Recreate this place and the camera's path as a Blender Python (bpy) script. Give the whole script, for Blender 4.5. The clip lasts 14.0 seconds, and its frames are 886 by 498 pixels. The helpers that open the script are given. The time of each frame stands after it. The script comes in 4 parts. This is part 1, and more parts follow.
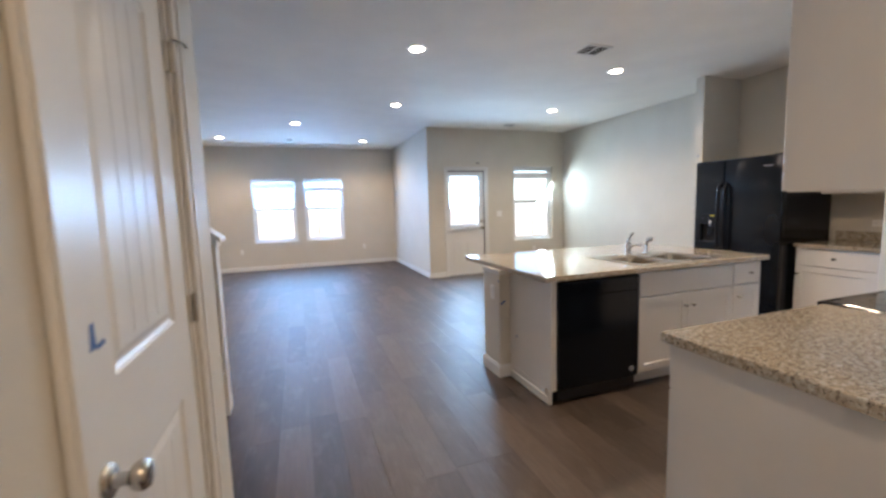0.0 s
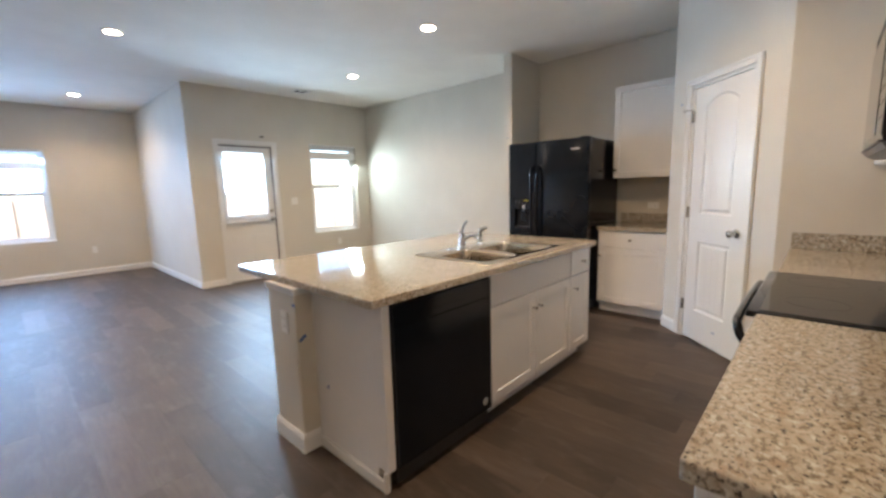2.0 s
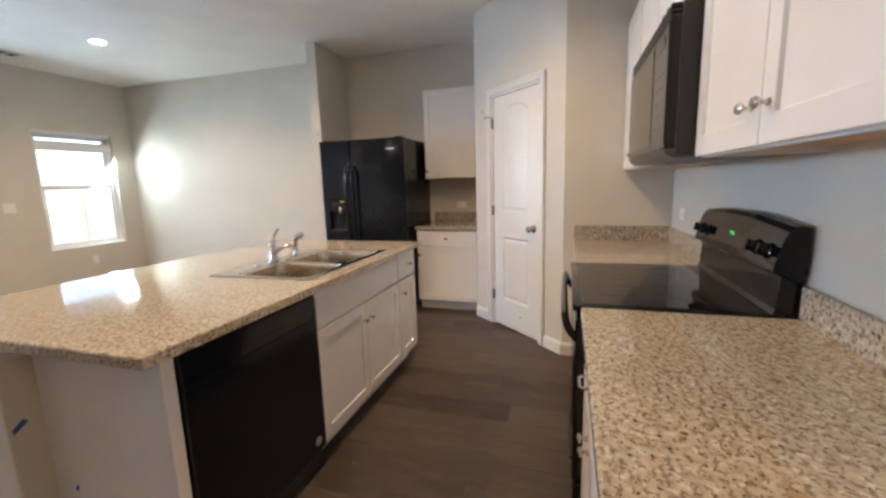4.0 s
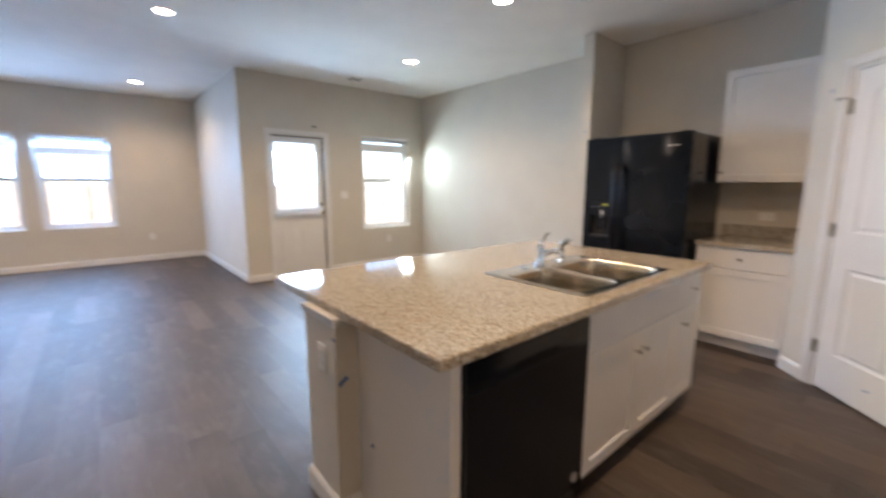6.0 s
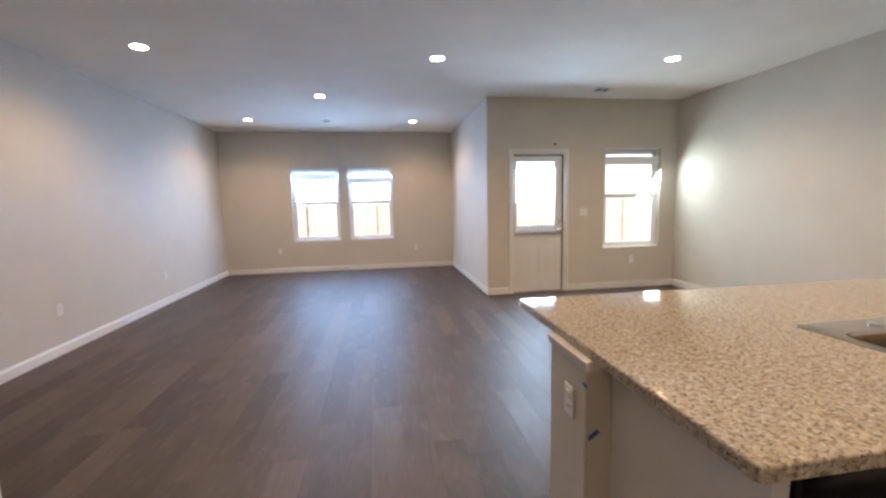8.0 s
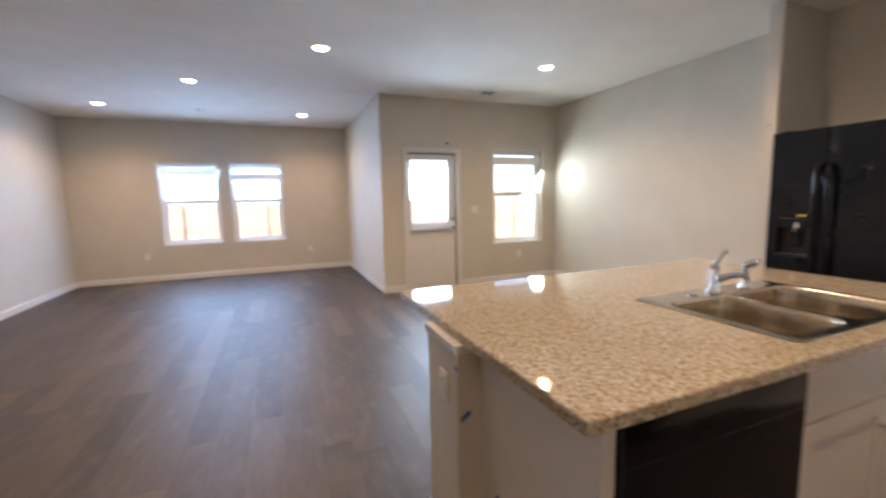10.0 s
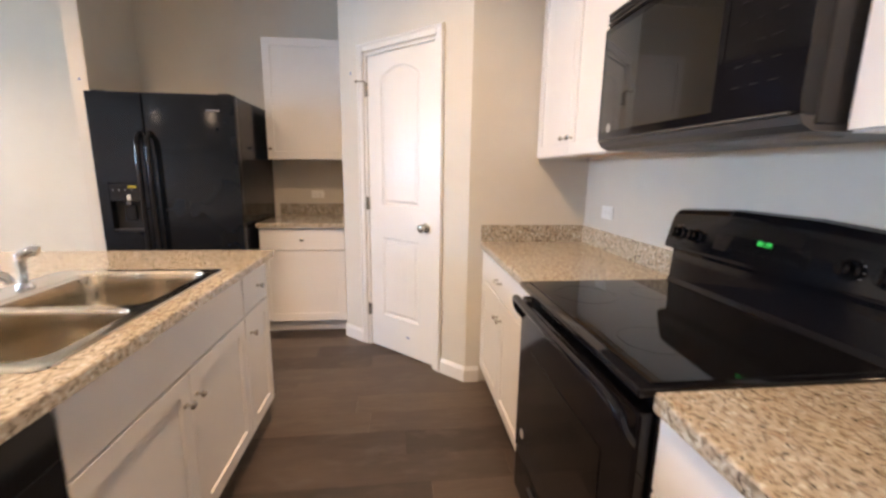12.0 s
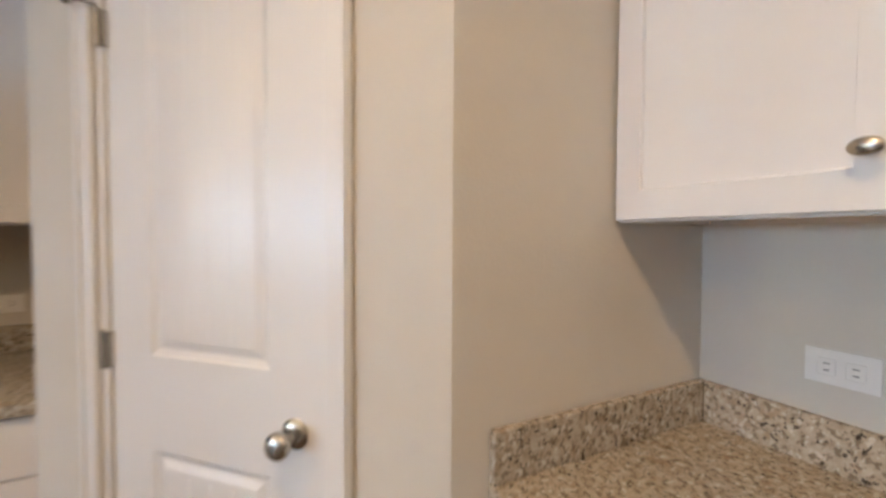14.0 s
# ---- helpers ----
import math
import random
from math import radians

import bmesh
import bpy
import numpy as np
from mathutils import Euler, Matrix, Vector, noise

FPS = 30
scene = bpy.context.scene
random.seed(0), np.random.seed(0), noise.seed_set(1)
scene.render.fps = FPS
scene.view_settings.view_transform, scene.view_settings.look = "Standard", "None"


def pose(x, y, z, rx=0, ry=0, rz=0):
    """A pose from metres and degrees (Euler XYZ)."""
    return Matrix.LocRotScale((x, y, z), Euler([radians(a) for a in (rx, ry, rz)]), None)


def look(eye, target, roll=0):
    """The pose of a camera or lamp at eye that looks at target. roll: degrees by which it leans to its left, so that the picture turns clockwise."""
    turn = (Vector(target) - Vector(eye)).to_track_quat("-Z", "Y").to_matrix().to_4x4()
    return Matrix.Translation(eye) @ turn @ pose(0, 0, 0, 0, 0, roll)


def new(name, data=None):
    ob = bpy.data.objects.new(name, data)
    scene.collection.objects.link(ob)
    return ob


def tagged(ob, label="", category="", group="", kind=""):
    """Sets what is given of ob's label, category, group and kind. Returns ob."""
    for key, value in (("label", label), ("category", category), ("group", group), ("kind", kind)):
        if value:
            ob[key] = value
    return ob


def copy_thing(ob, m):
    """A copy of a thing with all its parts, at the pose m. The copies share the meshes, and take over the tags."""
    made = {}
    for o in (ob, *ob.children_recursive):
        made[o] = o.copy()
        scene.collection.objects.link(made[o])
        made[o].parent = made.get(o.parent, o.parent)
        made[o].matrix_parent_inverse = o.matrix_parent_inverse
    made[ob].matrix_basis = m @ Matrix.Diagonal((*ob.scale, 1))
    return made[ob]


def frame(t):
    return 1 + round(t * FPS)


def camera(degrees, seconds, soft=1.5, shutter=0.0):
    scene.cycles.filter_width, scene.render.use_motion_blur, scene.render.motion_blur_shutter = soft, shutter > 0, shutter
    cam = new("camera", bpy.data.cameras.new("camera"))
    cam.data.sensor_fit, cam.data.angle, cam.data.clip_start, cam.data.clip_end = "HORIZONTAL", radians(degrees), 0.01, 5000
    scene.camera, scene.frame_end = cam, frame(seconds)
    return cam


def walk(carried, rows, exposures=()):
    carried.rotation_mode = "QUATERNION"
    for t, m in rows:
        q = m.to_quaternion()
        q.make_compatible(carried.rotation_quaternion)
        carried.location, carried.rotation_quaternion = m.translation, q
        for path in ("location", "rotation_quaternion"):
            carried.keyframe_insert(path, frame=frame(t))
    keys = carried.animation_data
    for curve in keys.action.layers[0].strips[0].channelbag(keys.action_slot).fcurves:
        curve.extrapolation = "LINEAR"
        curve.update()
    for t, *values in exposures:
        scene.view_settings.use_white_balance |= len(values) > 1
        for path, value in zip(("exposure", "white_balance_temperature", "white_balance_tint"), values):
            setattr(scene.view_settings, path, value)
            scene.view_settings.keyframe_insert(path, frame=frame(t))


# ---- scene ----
cam = camera(95.0, 14.0, soft=2.7, shutter=0.3)
PATH = [
    (0, (0.171, 0.203, 1.394), (0.832, 2.079, 1.185), -1.7),
    (0.5, (0.326, 0.464, 1.363), (1.159, 2.268, 1.137), -1.7),
    (0.8, (0.459, 0.62, 1.38), (1.314, 2.413, 1.147), -2.7),
    (1, (0.509, 0.712, 1.371), (1.369, 2.5, 1.124), -2.3),
    (1.5, (0.592, 0.969, 1.352), (1.731, 2.589, 1.071), -1.7),
    (2, (0.728, 1.177, 1.341), (2.171, 2.532, 1.049), -1.6),
    (2.5, (0.895, 1.278, 1.364), (2.56, 2.352, 1.089), -2.9),
    (3, (0.914, 1.317, 1.361), (2.809, 1.873, 1.047), -1.9),
    (5.5, (0.923, 1.542, 1.343), (2.664, 2.444, 0.948), 0.6),
    (6, (0.995, 1.654, 1.384), (2.275, 3.158, 1.069), 0.1),
    (6.5, (1.0, 1.745, 1.416), (1.68, 3.609, 1.166), 0.1),
    (7, (0.98, 1.811, 1.416), (1.31, 3.77, 1.184), -0.3),
    (9.5, (0.999, 1.85, 1.405), (1.289, 3.815, 1.173), -1.6),
    (10, (1.104, 1.839, 1.364), (1.853, 3.678, 1.126), -1.3),
    (10.5, (1.234, 1.807, 1.348), (2.575, 3.27, 1.104), -0.5),
    (11, (1.336, 1.852, 1.374), (3.15, 2.649, 1.101), -0.2),
    (11.5, (1.407, 1.832, 1.342), (3.377, 1.971, 1.024), 1.0),
    (12, (1.68, 1.796, 1.326), (3.633, 1.583, 0.95), 0.8),
    (12.5, (2.067, 1.755, 1.334), (4.028, 1.6, 0.97), 0.7),
    (13, (2.525, 1.817, 1.335), (4.488, 1.575, 1.041), 1.8),
    (13.3, (2.809, 1.816, 1.33), (4.771, 1.493, 1.113), 0.3),
    (13.5, (3.015, 1.777, 1.331), (4.975, 1.41, 1.179), -0.4),
    (14, (3.426, 1.717, 1.374), (5.218, 0.831, 1.31), 0.3),
]
EXPOSURE = [
    (0.0, 1.99, 5620, 11), (0.8, 1.95, 5850, 11), (2.0, 2.02, 6020, 11), (3.0, 2.02, 6280, 12), (5.5, 2.02, 5980, 16), (6.2, 1.85, 6050, 14), (7.0, 1.71, 6200, 16),
    (9.5, 1.68, 6580, 17), (11.0, 1.95, 6620, 19), (11.5, 2.18, 6560, 19), (12.0, 2.46, 6450, 18), (12.5, 2.54, 6100, 14), (13.3, 2.17, 5980, 11), (14.0, 1.88, 6450, 14),
]
walk(cam, [(t, look(eye, target, roll)) for t, eye, target, roll in PATH], EXPOSURE)
SKY, CAN_WATTS, WINDOW_WATTS = 0.12, 29.0, 19.0

# ---- world, sun, lamps ----
world = bpy.data.worlds.new("sky")
scene.world = world
world.use_nodes = True
wn = world.node_tree.nodes
sky = wn.new("ShaderNodeTexSky")
sky.sky_type, sky.sun_disc = "NISHITA", False
sky.sun_elevation, sky.sun_rotation = radians(48), radians(200)
wn["Background"].inputs["Strength"].default_value = SKY
world.node_tree.links.new(sky.outputs["Color"], wn["Background"].inputs["Color"])

sun = new("sun", bpy.data.lights.new("sun", "SUN"))
sun.data.energy, sun.data.angle, sun.data.color = 4.0, radians(0.5), (1.0, 0.94, 0.85)
sun.matrix_world = look((-4, -12, 18), (0, 0, 0))

CEIL = 2.89


def sky_lamp(x0, x1, y, z0, z1, watts, colour=(0.50, 0.76, 1.0)):
    """An added area lamp that stands in for the sky's light, in the opening of a window in a wall that faces the room
    towards -y.
    """
    lamp = new("window_fill_lamp", bpy.data.lights.new("window_fill_lamp", "AREA"))
    lamp.data.shape, lamp.data.size, lamp.data.size_y = "RECTANGLE", x1 - x0, z1 - z0
    lamp.data.energy, lamp.data.color = watts, colour
    lamp.matrix_world = look(((x0 + x1) / 2, y, (z0 + z1) / 2), ((x0 + x1) / 2, y - 1, (z0 + z1) / 2 - 0.6))


# ---- materials ----
class Nodes:
    """Short hand for building a node material."""

    def __init__(self, name):
        self.mat = bpy.data.materials.new(name)
        self.mat.use_nodes = True
        self.tree = self.mat.node_tree
        self.bsdf = self.tree.nodes["Principled BSDF"]
        self.coords = self.add("ShaderNodeTexCoord").outputs["Object"]

    def add(self, kind, **values):
        node = self.tree.nodes.new(kind)
        for key, value in values.items():
            node.inputs[key.replace("_", " ")].default_value = value
        return node

    def link(self, a, b):
        self.tree.links.new(a, b)

    def noise(self, scale, detail=4.0, rough=0.55, vector=None, stretch=None):
        node = self.add("ShaderNodeTexNoise", Scale=scale, Detail=detail, Roughness=rough)
        vector = vector or self.coords
        if stretch:
            mapping = self.add("ShaderNodeMapping", Scale=stretch)
            self.link(vector, mapping.inputs["Vector"])
            vector = mapping.outputs["Vector"]
        self.link(vector, node.inputs["Vector"])
        return node.outputs["Fac"]

    def ramp(self, fac, *stops):
        node = self.add("ShaderNodeValToRGB")
        ramp = node.color_ramp
        while len(ramp.elements) < len(stops):
            ramp.elements.new(0.5)
        for element, (at, colour) in zip(ramp.elements, stops):
            element.position, element.color = at, (*colour, 1) if len(colour) == 3 else colour
        self.link(fac, node.inputs["Fac"])
        return node.outputs["Color"]

    def mix(self, fac, a, b, blend="MIX"):
        node = self.add("ShaderNodeMix")
        node.data_type, node.blend_type = "RGBA", blend
        for value, slot in ((fac, node.inputs[0]), (a, node.inputs[6]), (b, node.inputs[7])):
            if isinstance(value, (int, float)):
                slot.default_value = value
            elif isinstance(value, tuple):
                slot.default_value = (*value, 1)
            else:
                self.link(value, slot)
        return node.outputs[2]

    def span(self, fac, low, high):
        node = self.add("ShaderNodeMapRange", To_Min=low, To_Max=high)
        self.link(fac, node.inputs["Value"])
        return node.outputs["Result"]

    def bump(self, height, strength, distance=0.002):
        node = self.add("ShaderNodeBump", Strength=strength, Distance=distance)
        self.link(height, node.inputs["Height"])
        self.link(node.outputs["Normal"], self.bsdf.inputs["Normal"])

    def colour(self, socket):
        self.link(socket, self.bsdf.inputs["Base Color"])

    def rough(self, socket):
        self.link(socket, self.bsdf.inputs["Roughness"])

    def set(self, **values):
        for key, value in values.items():
            self.bsdf.inputs[key.replace("_", " ")].default_value = value


def shade(c, k):
    return tuple(min(1.0, v * k) for v in c)


def painted(name, colour, rough, scale=300.0, strength=0.15, vary=0.05, metallic=0.0, coarse=2.5, spec=0.5):
    """Paint, plastic or enamel: a fine relief, and a tone and gloss that drift slowly."""
    n = Nodes(name)
    n.colour(n.ramp(n.noise(coarse), (0.3, shade(colour, 1 - vary)), (0.7, shade(colour, 1 + vary))))
    n.rough(n.span(n.noise(coarse * 6), rough * 0.85, rough * 1.15))
    n.bump(n.noise(scale, 2.0), strength)
    n.set(Metallic=metallic, Specular_IOR_Level=spec)
    return n.mat


WALL = painted("wall_paint", (0.62, 0.583, 0.512), 0.6, 140, 0.35, 0.03)
CEILING = painted("ceiling_paint", (0.84, 0.815, 0.76), 0.85, 120, 0.6, 0.03)
TRIM = painted("white_trim_paint", (0.75, 0.74, 0.72), 0.32, 60, 0.04, 0.02)
CABINET = painted("white_cabinet_paint", (0.75, 0.73, 0.71), 0.38, 200, 0.04, 0.02)
PANEL_GREY = painted("pale_end_panel_paint", (0.74, 0.72, 0.70), 0.5, 200, 0.05, 0.03)
BIRCH = painted("bare_birch_plywood", (0.55, 0.33, 0.15), 0.55, 90, 0.1, 0.18)
BLACK = painted("black_enamel", (0.006, 0.006, 0.008), 0.09, 500, 0.01, 0.15, spec=0.34)
BLACK_SATIN = painted("black_textured_steel", (0.006, 0.008, 0.012), 0.13, 350, 0.03, 0.12, spec=0.32)
BLACK_PLASTIC = painted("black_plastic", (0.015, 0.015, 0.016), 0.4, 300, 0.06, 0.15)
BLACK_GLASS = painted("black_glass", (0.005, 0.005, 0.006), 0.04, 20, 0.0, 0.1, spec=0.5)
SMOKED_GLASS = painted("smoked_mirror_glass", (0.010, 0.009, 0.007), 0.04, 20, 0.0, 0.1, spec=1.0)
DARK = painted("dark_recess", (0.01, 0.01, 0.01), 0.8)
GREY_PLASTIC = painted("grey_plastic", (0.075, 0.075, 0.078), 0.35, 300, 0.06, 0.1)
GREY_MARK = painted("grey_print", (0.35, 0.35, 0.36), 0.4)
DIM_MARK = painted("dim_print", (0.016, 0.016, 0.018), 0.14)
NICKEL = painted("brushed_nickel", (0.55, 0.52, 0.47), 0.24, 400, 0.05, 0.06, 1.0)
CHROME = painted("chrome", (0.75, 0.76, 0.78), 0.08, 100, 0.01, 0.03, 1.0)
PLATE = painted("white_plastic", (0.80, 0.79, 0.76), 0.35, 200, 0.02, 0.02)
VINYL = painted("white_vinyl", (0.78, 0.79, 0.80), 0.4, 200, 0.03, 0.02)
TAPE = painted("blue_masking_tape", (0.03, 0.11, 0.36), 0.6, 500, 0.3, 0.1)
YELLOW = painted("yellow_sticker", (0.75, 0.62, 0.03), 0.5)
CEDAR = painted("weathered_cedar", (0.44, 0.36, 0.30), 0.8, 60, 0.5, 0.2)
EARTH = painted("dry_lawn", (0.30, 0.27, 0.16), 0.95, 30, 0.8, 0.3)


def granite():
    """Golden stone: a mottled tan ground, crowded brown flakes, some black and pale grains."""
    n = Nodes("speckled_granite")
    flow = n.noise(3.0, 3.0)
    base = n.ramp(n.noise(48, 5.0, 0.6), (0.3, (0.30, 0.25, 0.185)), (0.45, (0.41, 0.36, 0.285)), (0.6, (0.49, 0.445, 0.37)), (0.75, (0.55, 0.52, 0.46)))
    brown = n.ramp(n.noise(70, 4.0, 0.62, stretch=(1.0, 1.25, 1.0)), (0.52, (0, 0, 0)), (0.59, (0.74, 0.74, 0.74)))
    black = n.ramp(n.noise(94, 2.0, 0.5), (0.63, (0, 0, 0)), (0.67, (0.9, 0.9, 0.9)))
    pale = n.ramp(n.noise(58, 2.0, 0.5, stretch=(1.3, 0.9, 1)), (0.58, (0, 0, 0)), (0.66, (1, 1, 1)))
    rust = n.ramp(n.noise(30, 2.0, 0.5), (0.62, (0, 0, 0)), (0.70, (0.55, 0.55, 0.55)))
    c = n.mix(n.span(flow, 0.0, 0.25), base, (0.36, 0.30, 0.22))
    c = n.mix(pale, c, (0.58, 0.56, 0.50))
    c = n.mix(rust, c, (0.27, 0.18, 0.11))
    c = n.mix(brown, c, (0.135, 0.105, 0.072))
    c = n.mix(black, c, (0.024, 0.021, 0.019))
    n.colour(c)
    n.rough(n.span(n.noise(90), 0.035, 0.08))
    n.set(Specular_IOR_Level=0.8)
    n.bump(n.noise(160), 0.04, 0.001)
    return n.mat


def plank_floor():
    """Wood-look vinyl planks: one tone a plank, long grain, knots of a paler bloom."""
    n = Nodes("dark_plank_vinyl")
    one = n.add("ShaderNodeObjectInfo").outputs["Random"]
    two = n.add("ShaderNodeNewGeometry").outputs["Random Per Island"]
    total = n.add("ShaderNodeMath")
    n.link(one, total.inputs[0]), n.link(two, total.inputs[1])
    chance = n.add("ShaderNodeMath")
    chance.operation = "FRACT"
    n.link(total.outputs[0], chance.inputs[0])
    rnd = chance.outputs[0]
    shift = n.add("ShaderNodeVectorMath")
    shift.operation = "MULTIPLY_ADD"
    shift.inputs[1].default_value, shift.inputs[2].default_value = (31.0, 47.0, 13.0), (0, 0, 0)
    n.link(rnd, shift.inputs[0])
    moved = n.add("ShaderNodeVectorMath")
    n.link(n.coords, moved.inputs[0]), n.link(shift.outputs[0], moved.inputs[1])
    at = moved.outputs[0]
    grain = n.noise(9, 8.0, 0.65, at, (9.0, 0.55, 1.0))
    fine = n.noise(40, 4.0, 0.6, at, (9.0, 0.4, 1.0))
    bloom = n.noise(2.6, 3.0, 0.5, at, (1.6, 0.7, 1.0))
    worn = n.ramp(n.noise(5.5, 4.0, 0.6, at, (2.2, 0.8, 1.0)), (0.52, (0, 0, 0)), (0.74, (0.5, 0.5, 0.5)))
    tone = n.ramp(rnd, (0.0, (0.040, 0.028, 0.022)), (0.4, (0.063, 0.045, 0.035)), (0.75, (0.085, 0.061, 0.048)), (1.0, (0.122, 0.090, 0.071)))
    c = n.mix(n.span(grain, -0.35, 0.8), tone, (0.020, 0.015, 0.012))
    c = n.mix(n.span(bloom, -0.75, 0.8), c, (0.135, 0.098, 0.075))
    c = n.mix(worn, c, (0.135, 0.106, 0.090))
    c = n.mix(n.span(fine, -0.2, 0.35), c, (0.018, 0.013, 0.011))
    n.colour(c)
    n.rough(n.mix(0.5, n.span(grain, 0.40, 0.56), n.span(bloom, 0.32, 0.68)))
    n.set(Specular_IOR_Level=0.52)
    n.bump(grain, 0.12, 0.0015)
    return n.mat


def brushed_steel():
    n = Nodes("brushed_stainless")
    n.colour(n.ramp(n.noise(5), (0.3, (0.52, 0.465, 0.385)), (0.7, (0.63, 0.57, 0.48))))
    n.rough(n.span(n.noise(7.0), 0.11, 0.19))
    n.set(Metallic=1.0)
    return n.mat


def carpet():
    n = Nodes("beige_carpet")
    n.colour(n.ramp(n.noise(260, 3.0), (0.3, (0.36, 0.28, 0.20)), (0.7, (0.55, 0.45, 0.34))))
    n.bump(n.noise(320, 2.0), 0.9, 0.006)
    n.set(Roughness=0.95)
    return n.mat


def glazing():
    n = Nodes("window_glass")
    n.set(Roughness=0.0, IOR=1.45)
    n.bsdf.inputs["Transmission Weight"].default_value = 1.0
    n.colour(n.ramp(n.noise(1.0), (0.0, (0.97, 0.98, 0.98)), (1.0, (1, 1, 1))))
    return n.mat


def slat_plastic():
    n = Nodes("translucent_blind_slat")
    n.set(Roughness=0.5)
    n.colour(n.ramp(n.noise(30), (0.3, (0.80, 0.80, 0.78)), (0.7, (0.86, 0.86, 0.84))))
    n.bsdf.inputs["Transmission Weight"].default_value = 0.25
    return n.mat


def glowing(name, colour, strength):
    n = Nodes(name)
    n.set(Base_Color=(*colour, 1), Emission_Color=(*colour, 1), Emission_Strength=strength)
    return n.mat


GRANITE, PLANK, STEEL, CARPET, GLASS, SLAT = granite(), plank_floor(), brushed_steel(), carpet(), glazing(), slat_plastic()
LENS = glowing("lamp_lens", (1.0, 0.80, 0.58), 20.0)
DIGITS = glowing("green_digits", (0.06, 0.9, 0.18), 0.14)


# ---- mesh helpers ----
def box(bm, x0, x1, y0, y1, z0, z1, bevel=0.0, segments=1):
    v = [bm.verts.new((x, y, z)) for x in (x0, x1) for y in (y0, y1) for z in (z0, z1)]
    faces = [bm.faces.new([v[i] for i in q]) for q in ((0, 1, 3, 2), (4, 6, 7, 5), (0, 4, 5, 1), (2, 3, 7, 6), (0, 2, 6, 4), (1, 5, 7, 3))]
    if bevel:
        edges = list({e for f in faces for e in f.edges})
        bmesh.ops.bevel(bm, geom=edges, offset=bevel, segments=segments, profile=0.5, affect="EDGES")
    return bm


def frame_of(a, b):
    """A turn whose z runs from a to b."""
    return (Vector(b) - Vector(a)).to_track_quat("Z", "Y").to_matrix().to_4x4()


TURNED = set()


def cone(bm, a, b, r0, r1=None, n=20):
    TURNED.add(id(bm))
    r1 = r0 if r1 is None else r1
    m = Matrix.Translation((Vector(a) + Vector(b)) / 2) @ frame_of(a, b)
    bmesh.ops.create_cone(bm, cap_ends=True, segments=n, radius1=r0, radius2=r1, depth=(Vector(b) - Vector(a)).length, matrix=m)
    return bm


def lathe(bm, profile, m=Matrix(), n=24):
    """Turns (radius, height) pairs round the z axis of m."""
    TURNED.add(id(bm))
    rings = []
    for r, z in profile:
        if r < 1e-5:
            rings.append([bm.verts.new(m @ Vector((0, 0, z)))])
        else:
            rings.append([bm.verts.new(m @ Vector((r * math.cos(a), r * math.sin(a), z))) for a in [2 * math.pi * i / n for i in range(n)]])
    for p, q in zip(rings, rings[1:]):
        for i in range(n):
            j = (i + 1) % n
            loop = [p[i % len(p)], p[j % len(p)], q[j % len(q)], q[i % len(q)]]
            loop = list(dict.fromkeys(loop))
            if len(loop) > 2:
                bm.faces.new(loop)
    return bm


def tube(bm, points, radius, n=14):
    """A round bar along points; radius is one number or one a point."""
    TURNED.add(id(bm))
    pts = [Vector(p) for p in points]
    radii = radius if isinstance(radius, (list, tuple)) else [radius] * len(pts)
    rings, up = [], None
    for i, p in enumerate(pts):
        d = (pts[min(i + 1, len(pts) - 1)] - pts[max(i - 1, 0)]).normalized()
        if up is None:
            up = d.orthogonal().normalized()
        up = (up - d * up.dot(d)).normalized()
        side = d.cross(up)
        rings.append([bm.verts.new(p + radii[i] * (math.cos(a) * up + math.sin(a) * side)) for a in [2 * math.pi * k / n for k in range(n)]])
    for p, q in zip(rings, rings[1:]):
        for i in range(n):
            bm.faces.new((p[i], p[(i + 1) % n], q[(i + 1) % n], q[i]))
    bm.faces.new(rings[0][::-1]), bm.faces.new(rings[-1])
    return bm


def curve(*points, steps=8):
    """Points along a smooth curve through the given ones."""
    p = [Vector(q) for q in points]
    p = [2 * p[0] - p[1], *p, 2 * p[-1] - p[-2]]
    out = []
    for a, b, c, d in zip(p, p[1:], p[2:], p[3:]):
        for k in range(steps):
            t = k / steps
            out.append(0.5 * (2 * b + (c - a) * t + (2 * a - 5 * b + 4 * c - d) * t * t + (3 * b - a - 3 * c + d) * t**3))
    return out + [p[-2]]


def prism(bm, outline, place, a, b):
    """A flat outline of (u, v) pairs drawn out from a to b; place(u, v, w) gives the point."""
    one = [bm.verts.new(place(u, v, a)) for u, v in outline]
    two = [bm.verts.new(place(u, v, b)) for u, v in outline]
    k = len(outline)
    for i in range(k):
        bm.faces.new((one[i], one[(i + 1) % k], two[(i + 1) % k], two[i]))
    bm.faces.new(one[::-1]), bm.faces.new(two)
    return bm


def rounded(x0, x1, y0, y1, r, n=6):
    """The corners of a rectangle with round corners, counter-clockwise."""
    out = []
    for cx, cy, a0 in ((x1 - r, y0 + r, -90), (x1 - r, y1 - r, 0), (x0 + r, y1 - r, 90), (x0 + r, y0 + r, 180)):
        out += [(cx + r * math.cos(radians(a0 + 90 * i / n)), cy + r * math.sin(radians(a0 + 90 * i / n))) for i in range(n + 1)]
    return out


def ring_of(bm, outline, z):
    return [bm.verts.new((x, y, z)) for x, y in outline]


def bridge(bm, p, q):
    for i in range(len(p)):
        j = (i + 1) % len(p)
        bm.faces.new((p[i], p[j], q[j], q[i]))


